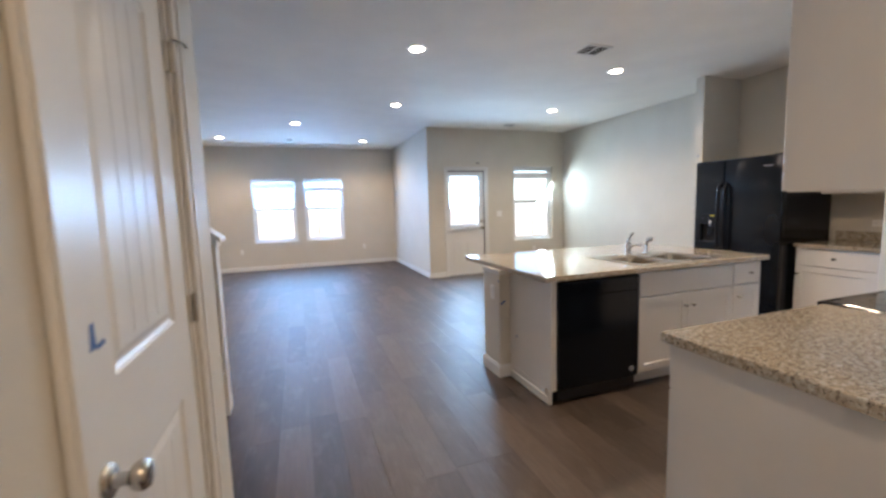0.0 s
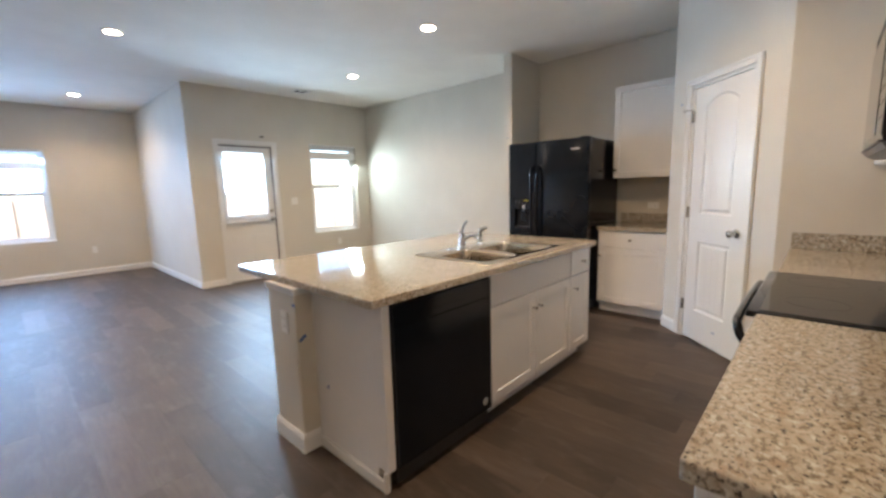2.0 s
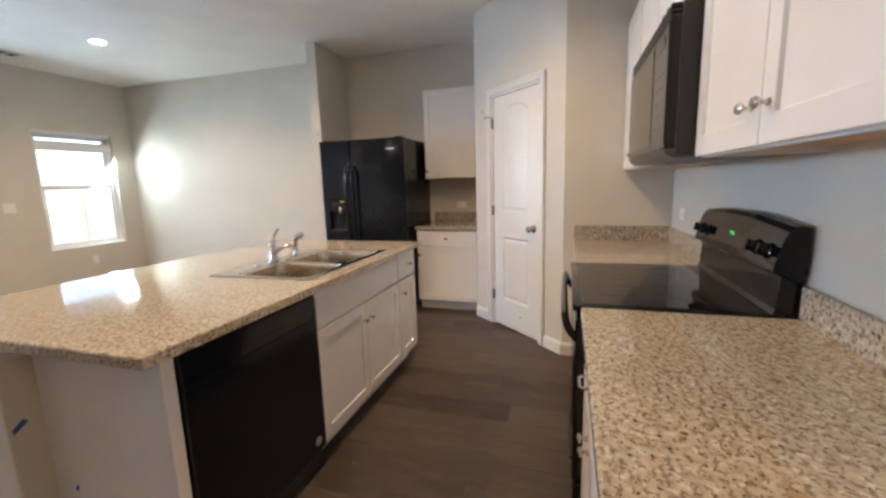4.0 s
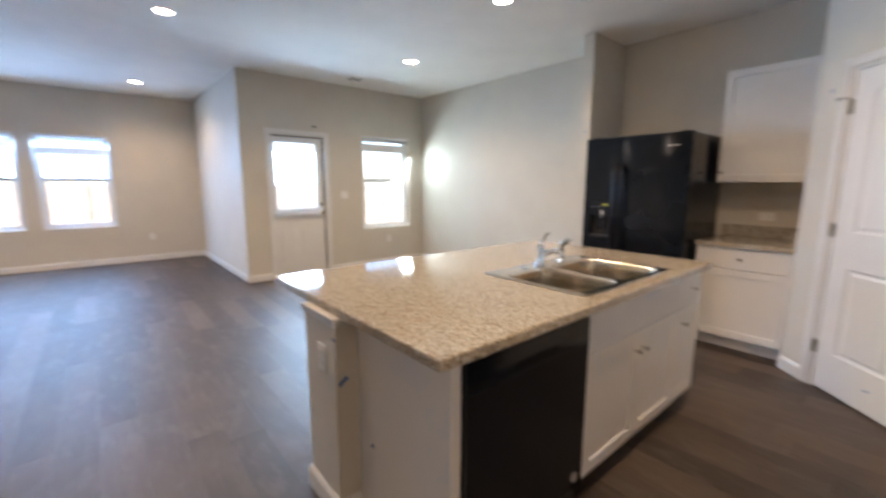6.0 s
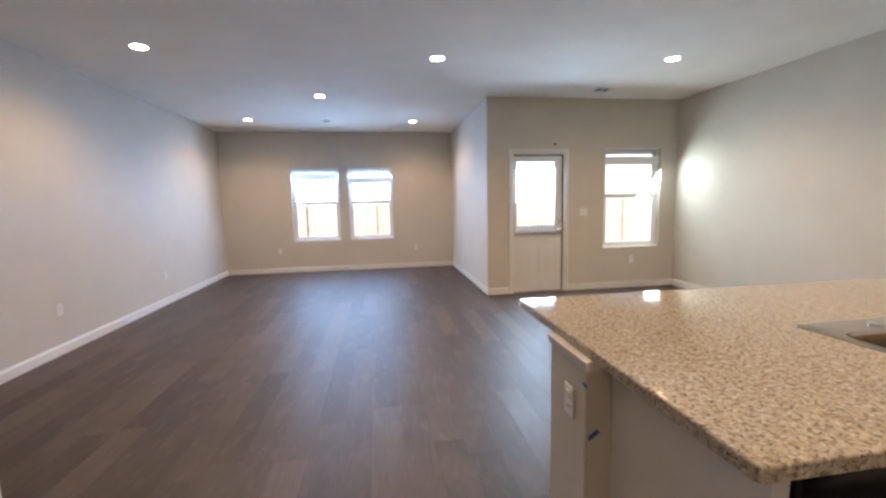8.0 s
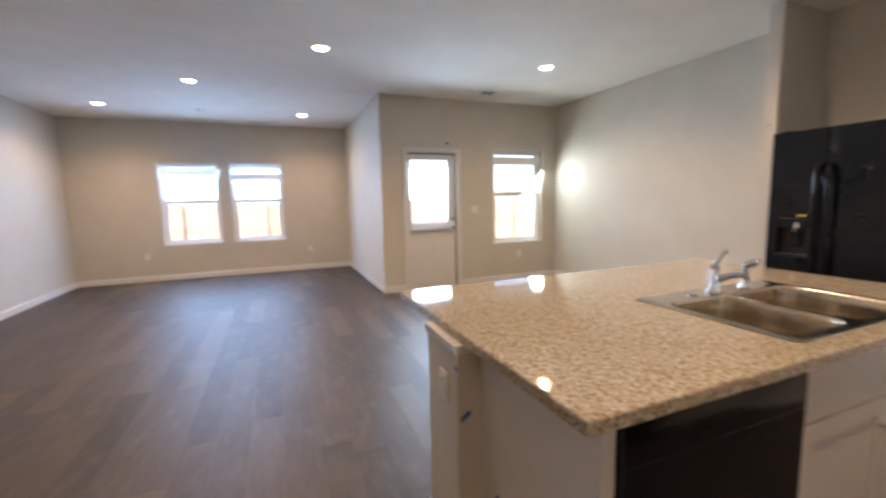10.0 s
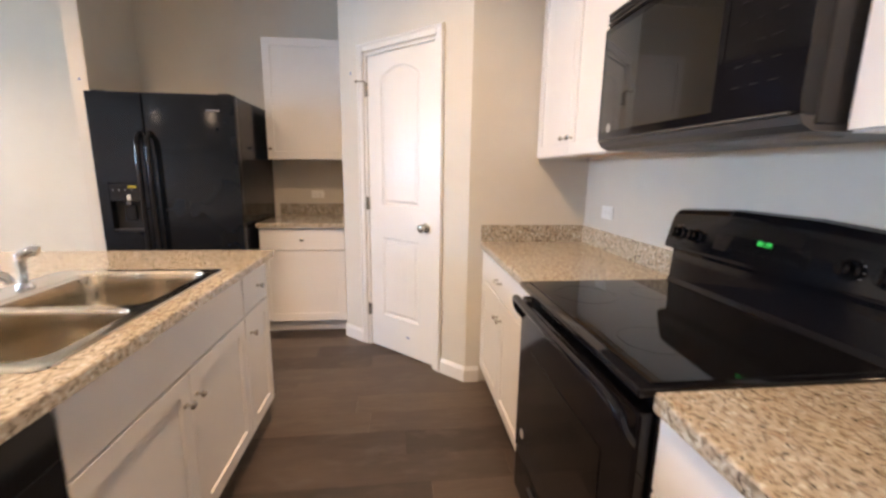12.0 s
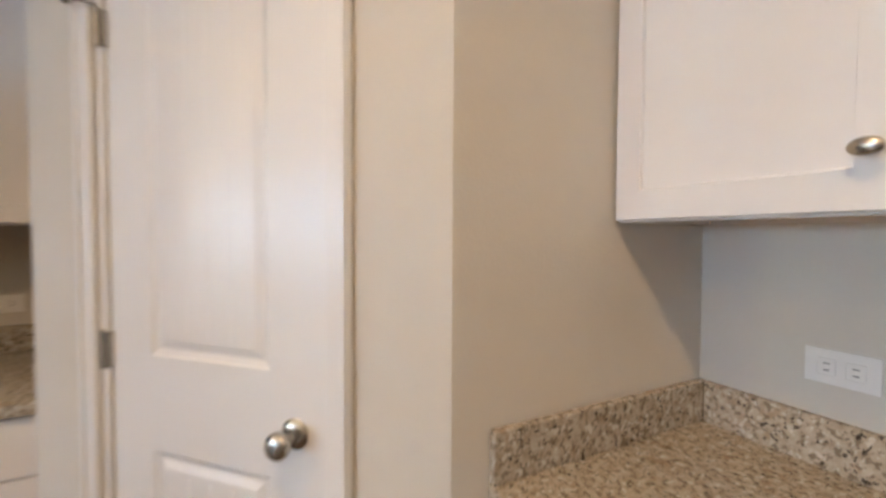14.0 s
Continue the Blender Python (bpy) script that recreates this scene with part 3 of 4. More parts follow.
def knee_wall():
    top = lambda x: 1.235 + SLOPE * (-0.37 - x)
    bm = bmesh.new()
    prism(bm, [(-0.375, 0.0), (-0.375, top(-0.375)), (WEST, top(WEST)), (WEST, 0.0)], lambda u, v, w: (u, w, v), KNEE0, KNEE1)
    setting("wall_knee", bm, WALL, "greige knee wall beside the stair")
    cap = thing("knee_wall_cap", pose(0, 0, 0), "white wooden cap on the sloping knee wall", "trim", kind="structure")
    a, b = -0.325, WEST
    bm = bmesh.new()
    prism(bm, [(a, top(a) + 0.0), (a, top(a) + 0.03), (b, top(b) + 0.03), (b, top(b) + 0.001)], lambda u, v, q: (u, q, v), KNEE0 - 0.045, KNEE1 + 0.045)
    part("cap_board", bm, TRIM, cap)
    for y0, y1 in ((KNEE0 - 0.022, KNEE0), (KNEE1, KNEE1 + 0.022)):
        bm = bmesh.new()
        prism(bm, [(-0.353, top(-0.353) - 0.055), (-0.353, top(-0.353) - 0.001), (b, top(b) - 0.001), (b, top(b) - 0.055)], lambda u, v, q: (u, q, v), y0, y1)
        part("cap_moulding", bm, TRIM, cap)
    part("end_moulding", box(bmesh.new(), -0.375, -0.353, KNEE0, KNEE1, 1.165, 1.22, 0.003), TRIM, cap)
    part("end_board", box(bmesh.new(), -0.375, -0.363, KNEE0 - 0.001, KNEE1 + 0.001, 0.1, 1.165, 0.002), TRIM, cap)
    low = lambda x: 1.085 + SLOPE * (-0.37 - x)
    bm = bmesh.new()
    prism(bm, [(-0.38, low(-0.38) - 0.012), (-0.38, low(-0.38) + 0.012), (b, low(b) + 0.012), (b, low(b) - 0.012)], lambda u, v, q: (u, q, v), KNEE0 - 0.012, KNEE0)
    part("string_moulding", bm, TRIM, cap)
    baseboard((-0.375, KNEE0 - 0.014), (-0.375, KNEE1 + 0.014), (1, 0))
    baseboard((-0.376, KNEE1), (WEST + 0.014, KNEE1), (0, 1))
    baseboard((-0.376, KNEE0), (-0.402, KNEE0), (0, -1))


stairs()
knee_wall()


# ---- cabinets ----
def cabinet_knob():
    bm = lathe(bmesh.new(), [(0, 0), (0.009, 0), (0.009, 0.002), (0.0055, 0.004), (0.005, 0.014), (0.009, 0.017), (0.0135, 0.021), (0.0145, 0.025), (0.011, 0.029), (0, 0.0305)], pose(0, 0, 0, 90), 18)
    bm.transform(Matrix.Diagonal((1.25, 1, 0.85, 1)))
    return mesh_from("knob", bm, NICKEL, 50)


KNOB = cabinet_knob()
PULL = None


def bar_pull():
    bm = tube(bmesh.new(), curve((-0.038, 0.0, 0), (-0.036, -0.020, 0), (-0.022, -0.027, 0), (0.022, -0.027, 0), (0.036, -0.020, 0), (0.038, 0.0, 0), steps=5), 0.0045, 10)
    for x in (-0.038, 0.038):
        lathe(bm, [(0, 0), (0.008, 0), (0.008, 0.003), (0, 0.003)], pose(x, 0, 0, 90), 14)
    return mesh_from("pull", bm, NICKEL, 50)


PULL = bar_pull()


def shaker(x0, x1, z0, z1, thick=0.019, stile=0.058):
    """A door front from y = -thick to 0, its middle set back behind a flat frame."""
    bm = bmesh.new()
    face = lambda i, y: [bm.verts.new((x, y, z)) for x, z in ((x0 + i, z0 + i), (x1 - i, z0 + i), (x1 - i, z1 - i), (x0 + i, z1 - i))]
    rings = [face(0, 0), face(0, 0.002 - thick), face(0.002, -thick), face(stile, -thick), face(stile + 0.003, -thick + 0.008)]
    for p, q in zip(rings, rings[1:]):
        bridge(bm, p, q)
    bm.faces.new(rings[-1]), bm.faces.new(rings[0][::-1])
    return bm


def cabinet(name, m, w, d, z0, z1, fronts, label, group, toe=0.0, top=True, body=CABINET, toe_in=0.07, floor_mat=None):
    """A carcass of panels behind y = 0 with fronts (kind, x0, x1, z0, z1, knobs); toe is the height of the kick under it."""
    ob = thing(name, m, label, "cabinet", group)
    t, base = 0.016, max(z0, toe)
    for a in (0, w - t):
        outline = [(toe_in, 0), (d, 0), (d, z1), (0, z1), (0, base), (toe_in, base)] if toe else [(0, base), (d, base), (d, z1), (0, z1)]
        part("side_panel", prism(bmesh.new(), outline, lambda u, v, q: (q, u, v), a, a + t), body, ob)
    part("back_panel", box(bmesh.new(), t, w - t, d - 0.006, d, base, z1), body, ob)
    part("bottom_panel", box(bmesh.new(), t, w - t, 0.02, d - 0.006, base + 0.03, base + 0.045), body, ob)
    if top:
        part("top_panel", box(bmesh.new(), t, w - t, 0.02, d - 0.006, z1 - t, z1), body, ob)
    bm = bmesh.new()
    box(bm, t, 0.036, 0, 0.018, base, z1), box(bm, w - 0.036, w - t, 0, 0.018, base, z1)
    box(bm, 0.036, w - 0.036, 0, 0.018, base, base + 0.03), box(bm, 0.036, w - 0.036, 0, 0.018, z1 - 0.03, z1)
    part("face_frame", bm, CABINET, ob)
    if floor_mat:
        part("underside", box(bmesh.new(), t, w - t, 0.018, d - 0.006, base + 0.018, base + 0.029), floor_mat, ob, "bare plywood underside")
    if toe:
        part("toe_kick", box(bmesh.new(), t, w - t, toe_in, toe_in + 0.012, 0.0, base), CABINET, ob)
    for kind, a, b, c, e, knobs in fronts:
        if kind == "door":
            front = part("door", shaker(a, b, c, e), CABINET, ob)
        else:
            front = part("drawer_front", box(bmesh.new(), a, b, -0.019, 0.0, c, e, 0.0025), CABINET, ob)
        for k in knobs:
            part("pull" if len(k) > 2 else "knob", PULL if len(k) > 2 else KNOB, NICKEL, front, "brushed nickel", m=pose(k[0], -0.019, k[1]))
    return ob


def base_fronts(w, doors, pulls=(), low=0.115, split=0.685, high=0.868):
    """One wide drawer front over one or two doors."""
    g = 0.006
    out = [("drawer", g, w - g, split + 0.006, high, pulls)]
    if doors == 2:
        out += [("door", g, w / 2 - 0.002, low, split, [(w / 2 - 0.032, split - 0.1)]), ("door", w / 2 + 0.002, w - g, low, split, [(w / 2 + 0.032, split - 0.1)])]
    return out


COUNTER, SLAB = 0.914, 0.036
Z1 = COUNTER - SLAB
BASE_GROUP, WALL_GROUP = "white base cabinets", "white wall cabinets"

# the run on the south wall faces +y, local x runs towards -x
FRONT_S = 1.275
run = lambda x: pose(x, FRONT_S, 0, 0, 0, 180)
w = 4.057 - 3.145
cabinet("base_cabinet", run(4.057), w, FRONT_S - SOUTH, 0, Z1, base_fronts(w, 2, [(w / 2 - 0.02, 0.78, 1)], split=0.69), "white shaker base cabinet, wide drawer over two doors, beside the range", BASE_GROUP, 0.1)
w = 2.351 - 1.425
cabinet("base_cabinet", run(2.351), w, FRONT_S - SOUTH, 0, Z1, [("drawer", 0.006, w - 0.3, 0.70, 0.868, [(0.30, 0.785, 1)]), ("drawer", w - 0.294, w - 0.006, 0.70, 0.868, [(w - 0.15, 0.785)]), ("door", 0.006, (w - 0.3) / 2 - 0.002, 0.115, 0.694, [((w - 0.3) / 2 - 0.03, 0.60)]), ("door", (w - 0.3) / 2 + 0.002, w - 0.3, 0.115, 0.694, [((w - 0.3) / 2 + 0.034, 0.60)]), ("door", w - 0.294, w - 0.006, 0.115, 0.694, [(w - 0.26, 0.60)])], "white shaker base cabinet at the open end of the counter", BASE_GROUP, 0.1)

FRONT_U, UP0, UP1 = 0.972, 1.405, 2.35
up = lambda x: pose(x, FRONT_U, 0, 0, 0, 180)


def pair_doors(w, z0, z1, seam):
    kz = z0 + 0.085
    return [("door", 0.005, seam - 0.002, z0 + 0.004, z1 - 0.005, [(seam - 0.042, kz)]), ("door", seam + 0.002, w - 0.005, z0 + 0.004, z1 - 0.005, [(seam + 0.036, kz)])]


for a, b, z0, label in ((3.145, 4.057, UP0, "white shaker wall cabinet with two doors over the counter"), (2.37, 3.14, 1.872, "short white wall cabinet above the microwave"), (1.485, 2.365, UP0, "white shaker wall cabinet with two doors at the open end")):
    w = b - a
    cabinet("wall_cabinet", up(b), w, FRONT_U - SOUTH, z0, UP1, pair_doors(w, z0, UP1, b - 3.61 if a > 3 else w / 2), label, WALL_GROUP, floor_mat=BIRCH)

# beside the fridge the fronts face -x, local x runs towards -y
w = 2.885 - 2.226
cabinet("base_cabinet", pose(4.945, 2.885, 0, 0, 0, -90), w, EAST - 4.945, 0, Z1, [("drawer", 0.006, w - 0.006, 0.70, 0.868, [(w / 2, 0.785)]), ("door", 0.006, w - 0.006, 0.115, 0.694, [(0.035, 0.61)])], "white shaker base cabinet between fridge and pantry", BASE_GROUP, 0.1)
cabinet("wall_cabinet", pose(5.272, 2.877, 0, 0, 0, -90), 0.65, EAST - 5.272, UP0, UP1, [("door", 0.005, 0.645, UP0 + 0.004, UP1 - 0.005, [(0.035, UP0 + 0.085)])], "white single-door wall cabinet beside the fridge", WALL_GROUP, floor_mat=BIRCH)


# ---- worktops ----
def slab(x0, x1, y0, y1, z1, thick, radii=0.012, hole=None):
    """A stone slab with eased edges, and a hole for a sink."""
    bm, e = bmesh.new(), 0.006
    out = rounded(x0, x1, y0, y1, radii)
    small = rounded(x0 + e, x1 - e, y0 + e, y1 - e, max(radii - e, 0.003))
    mid = rounded(x0 + 0.0018, x1 - 0.0018, y0 + 0.0018, y1 - 0.0018, max(radii - 0.0018, 0.003))
    top, ease, side, foot = ring_of(bm, small, z1), ring_of(bm, mid, z1 - 0.0018), ring_of(bm, out, z1 - e), ring_of(bm, out, z1 - thick)
    bridge(bm, top, ease), bridge(bm, ease, side), bridge(bm, side, foot)
    if hole:
        a, b = ring_of(bm, rounded(*hole, 0.03), z1), ring_of(bm, rounded(*hole, 0.03), z1 - thick)
        bridge(bm, b, a)
        sheet(bm, [top, a]), sheet(bm, [foot, b])
    else:
        bm.faces.new(top), bm.faces.new(foot[::-1])
    return bm


def counter(name, bm, splashes, label):
    ob = thing(name, pose(0, 0, 0), label, "countertop", "granite countertops")
    part("worktop", bm, GRANITE, ob)
    for s in splashes:
        part("backsplash", box(bmesh.new(), *s, 0.0025), GRANITE, ob)
    return ob


counter("countertop", slab(3.144, 4.057, SOUTH + 0.003, 1.312, COUNTER, SLAB), [(3.144, 4.036, SOUTH + 0.003, SOUTH + 0.022, COUNTER, 1.015), (4.038, 4.057, SOUTH + 0.003, 1.308, COUNTER, 1.015)], "speckled beige granite counter with a low backsplash beside the range")
counter("countertop", slab(1.398, 2.351, SOUTH + 0.003, 1.312, COUNTER, SLAB), [(1.43, 2.351, SOUTH + 0.003, SOUTH + 0.022, COUNTER, 1.015)], "speckled beige granite counter at the open end of the kitchen")
counter("countertop", slab(4.905, EAST - 0.003, 2.224, 2.895, COUNTER, SLAB, 0.006), [(EAST - 0.022, EAST - 0.003, 2.244, 2.89, COUNTER, 1.015), (4.93, EAST - 0.003, 2.224, 2.242, COUNTER, 1.015)], "small speckled granite counter between fridge and pantry")
SINK = (2.522, 3.395, 2.515, 3.135)
counter("countertop", slab(1.658, 3.835, 2.445, 3.785, COUNTER, SLAB, 0.012, (SINK[0] + 0.02, SINK[1] - 0.02, SINK[2] + 0.02, SINK[3] - 0.02)), [], "speckled beige granite island top with a sink cut into it")

# ---- island ----
IY = 2.492
w = 3.452 - 2.478
g = 0.006
cabinet("base_cabinet", pose(2.478, IY, 0), w, 0.55, 0, Z1, [("drawer", g, w - g, 0.69, 0.868, []), ("door", g, w / 2 - 0.002, 0.115, 0.682, [(w / 2 - 0.036, 0.585)]), ("door", w / 2 + 0.002, w - g, 0.115, 0.682, [(w / 2 + 0.036, 0.585)])], "white shaker sink base in the island with two doors", BASE_GROUP, 0.1, top=False)
w = 3.775 - 3.452
cabinet("base_cabinet", pose(3.452, IY, 0), w, 0.55, 0, Z1, [("drawer", g, w - g, 0.69, 0.868, [(w / 2 + 0.02, 0.78)]), ("door", g, w - g, 0.115, 0.682, [(0.06, 0.59)])], "narrow white island cabinet, one drawer over one door", BASE_GROUP, 0.1)


def island_back():
    """The drywall pony wall that carries the bar side of the island, with its end panel and trims."""
    setting("wall_island", box(bmesh.new(), 1.64, 3.79, 3.055, 3.34, 0, Z1 - 0.001, 0.004), WALL, "low greige pony wall at the back of the island")
    end = thing("island_end_panel", pose(0, 0, 0), "pale painted end panel beside the dishwasher", "panel")
    part("panel", box(bmesh.new(), 1.735, 1.777, IY - 0.006, 3.055, 0.1, Z1, 0.001), PANEL_GREY, end)
    part("foot_panel", box(bmesh.new(), 1.735, 1.777, IY + 0.07, 3.055, 0, 0.1), PANEL_GREY, end)
    part("base_trim", box(bmesh.new(), 1.722, 1.735, IY + 0.02, 3.041, 0, 0.058, 0.003), TRIM, end)
    part("toe_return", box(bmesh.new(), 1.722, 1.75, IY + 0.005, IY + 0.02, 0, 0.099, 0.002), TRIM, end)
    baseboard((1.64, 3.041), (1.64, 3.354), (-1, 0))
    baseboard((1.64, 3.055), (1.735, 3.055), (0, -1))
    baseboard((1.64, 3.34), (3.79, 3.34), (0, 1))
    baseboard((3.79, 3.055), (3.79, 3.354), (1, 0))
    crown = [(0, -0.035), (0.004, -0.035), (0.005, -0.024), (0.009, -0.014), (0.010, -0.006), (0.010, 0), (0, 0)]
    for a, b, n in (((1.64, 3.041), (1.64, 3.354), (-1, 0)), ((1.64, 3.34), (3.79, 3.34), (0, 1)), ((1.64, 3.055), (1.735, 3.055), (0, -1))):
        baseboard(a, b, n, "trim_island_crown", [(u, v + Z1 - 0.002) for u, v in crown])


island_back()


# ---- sink and taps ----
def sink():
    x0, x1, y0, y1 = SINK
    z = COUNTER + 0.005
    ob = thing("kitchen_sink", pose(0, 0, 0), "double-bowl stainless drop-in sink set in the granite island", "sink")
    mid = 2.92
    bowls = [rounded(x0 + 0.035, mid - 0.012, y0 + 0.04, y1 - 0.125, 0.07, 8), rounded(mid + 0.012, x1 - 0.035, y0 + 0.04, y1 - 0.125, 0.07, 8)]
    bm = bmesh.new()
    lip, edge, foot = ring_of(bm, rounded(x0 + 0.006, x1 - 0.006, y0 + 0.006, y1 - 0.006, 0.022), z + 0.001), ring_of(bm, rounded(x0 + 0.002, x1 - 0.002, y0 + 0.002, y1 - 0.002, 0.024), z), ring_of(bm, rounded(x0, x1, y0, y1, 0.025), COUNTER + 0.0006)
    bridge(bm, lip, edge), bridge(bm, edge, foot)
    sheet(bm, [lip, *[ring_of(bm, b, z + 0.001) for b in bowls]])
    part("rim", bm, STEEL, ob)
    for b in bowls:
        cx, cy = sum(p[0] for p in b) / len(b), sum(p[1] for p in b) / len(b)
        bm, rings = bmesh.new(), []
        for s, dz in ((1.0, 0.001), (0.985, -0.004), (0.972, -0.014), (0.955, -0.09), (0.93, -0.145), (0.88, -0.165), (0.75, -0.174), (0.16, -0.178)):
            rings.append(ring_of(bm, [(cx + (x - cx) * s, cy + (y - cy) * s) for x, y in b], z + dz))
        for p, q in zip(rings, rings[1:]):
            bridge(bm, p, q)
        bm.faces.new(rings[-1])
        bowl = part("bowl", bm, STEEL, ob, m=None, smooth=50)
        drain = part("drain", lathe(bmesh.new(), [(0.052, 0.0), (0.054, 0.003), (0.046, 0.004), (0.038, -0.002), (0, -0.002)], pose(cx, cy, z - 0.1775)), CHROME, bowl)
    return ob


def faucet():
    ob = thing("kitchen_faucet", pose(2.93, 3.055, COUNTER + 0.006), "chrome single-lever kitchen faucet on the sink deck", "faucet")
    part("base_plate", lathe(bmesh.new(), [(0, 0), (0.034, 0), (0.034, 0.005), (0.028, 0.011), (0, 0.011)]), CHROME, ob)
    part("body", lathe(bmesh.new(), [(0, 0.009), (0.024, 0.009), (0.0225, 0.03), (0.0215, 0.085), (0.023, 0.1), (0.022, 0.112), (0.012, 0.122), (0, 0.124)]), CHROME, ob)
    spout = curve((0.0, -0.010, 0.058), (0.004, -0.045, 0.078), (0.010, -0.085, 0.092), (0.014, -0.115, 0.092), (0.016, -0.130, 0.080), (0.016, -0.133, 0.068))
    part("spout", tube(bmesh.new(), spout, [0.015 - 0.004 * i / len(spout) for i in range(len(spout))]), CHROME, ob)
    lever = curve((0, 0.0, 0.118), (0.008, -0.006, 0.145), (0.022, -0.016, 0.178), (0.036, -0.026, 0.192))
    part("lever", tube(bmesh.new(), lever, [0.012, 0.0115] + [0.0085] * (len(lever) - 3) + [0.0095]), CHROME, ob)


def sprayer():
    ob = thing("sink_sprayer", pose(3.145, 3.055, COUNTER + 0.006), "chrome side sprayer standing in its deck collar", "sprayer")
    part("collar", lathe(bmesh.new(), [(0, 0), (0.024, 0), (0.024, 0.004), (0.017, 0.016), (0, 0.016)]), CHROME, ob)
    neck = curve((0, 0, 0.012), (0, 0, 0.07), (0.0, -0.004, 0.105), (0.012, -0.028, 0.124), (0.018, -0.045, 0.120))
    part("head", tube(bmesh.new(), neck, [0.012] * 8 + [0.015] * 8 + [0.018] * 8 + [0.019] * (len(neck) - 24)), CHROME, ob)
    part("trigger", box(bmesh.new(), -0.006, 0.006, 0.006, 0.016, 0.06, 0.1, 0.003), BLACK_PLASTIC, ob)


sink()
faucet()
sprayer()
whole("sink_hole_cover", lathe(bmesh.new(), [(0, 0), (0.022, 0), (0.022, 0.003), (0.014, 0.006), (0, 0.006)], pose(2.80, 3.06, COUNTER + 0.006)), CHROME, "flat chrome cover over the spare sink hole", "sink cover")


# ---- appliances ----
def dishwasher():
    x0, x1, f = 1.780, 2.474, IY - 0.024
    ob = thing("dishwasher", pose(0, 0, 0), "black built-in dishwasher under the island top", "dishwasher")
    part("case", box(bmesh.new(), x0 + 0.01, x1 - 0.01, IY, 3.04, 0.02, Z1 - 0.006), BLACK_PLASTIC, ob)
    bm = bmesh.new()
    prism(bm, [(f + 0.004, 0.105), (f, 0.112), (f, 0.752), (f + 0.002, 0.754), (IY - 0.001, 0.754), (IY - 0.001, 0.105)], lambda u, v, w: (w, u, v), x0 + 0.003, x1 - 0.003)
    part("door", bm, BLACK_SATIN, ob)
    bm = bmesh.new()
    prism(bm, [(f + 0.002, 0.7555), (f, 0.7575), (f, 0.84), (f + 0.003, 0.856), (f + 0.010, 0.866), (IY - 0.001, 0.866), (IY - 0.001, 0.7555)], lambda u, v, w: (w, u, v), x0 + 0.003, x1 - 0.003)
    panel = part("control_panel", bm, BLACK_SATIN, ob)
    bm = bmesh.new()
    prism(bm, rounded(2.01, 2.26, 0.762, 0.792, 0.012), lambda u, v, w: (u, w, v), f - 0.0025, f + 0.001)
    part("handle_pocket", bm, BLACK_SATIN, panel)
    part("control_marks", box(bmesh.new(), 1.90, 1.95, f - 0.0012, f + 0.0006, 0.822, 0.825), DIM_MARK, panel)
    part("badge", lathe(bmesh.new(), [(0, 0), (0.022, 0), (0.022, 0.002), (0, 0.003)], pose(x1 - 0.06, f, 0.165, 90)), GREY_MARK, ob, "round grey badge")
    part("toe_kick", box(bmesh.new(), x0 + 0.003, x1 - 0.003, IY + 0.045, IY + 0.055, 0.0, 0.104), BLACK_PLASTIC, ob)


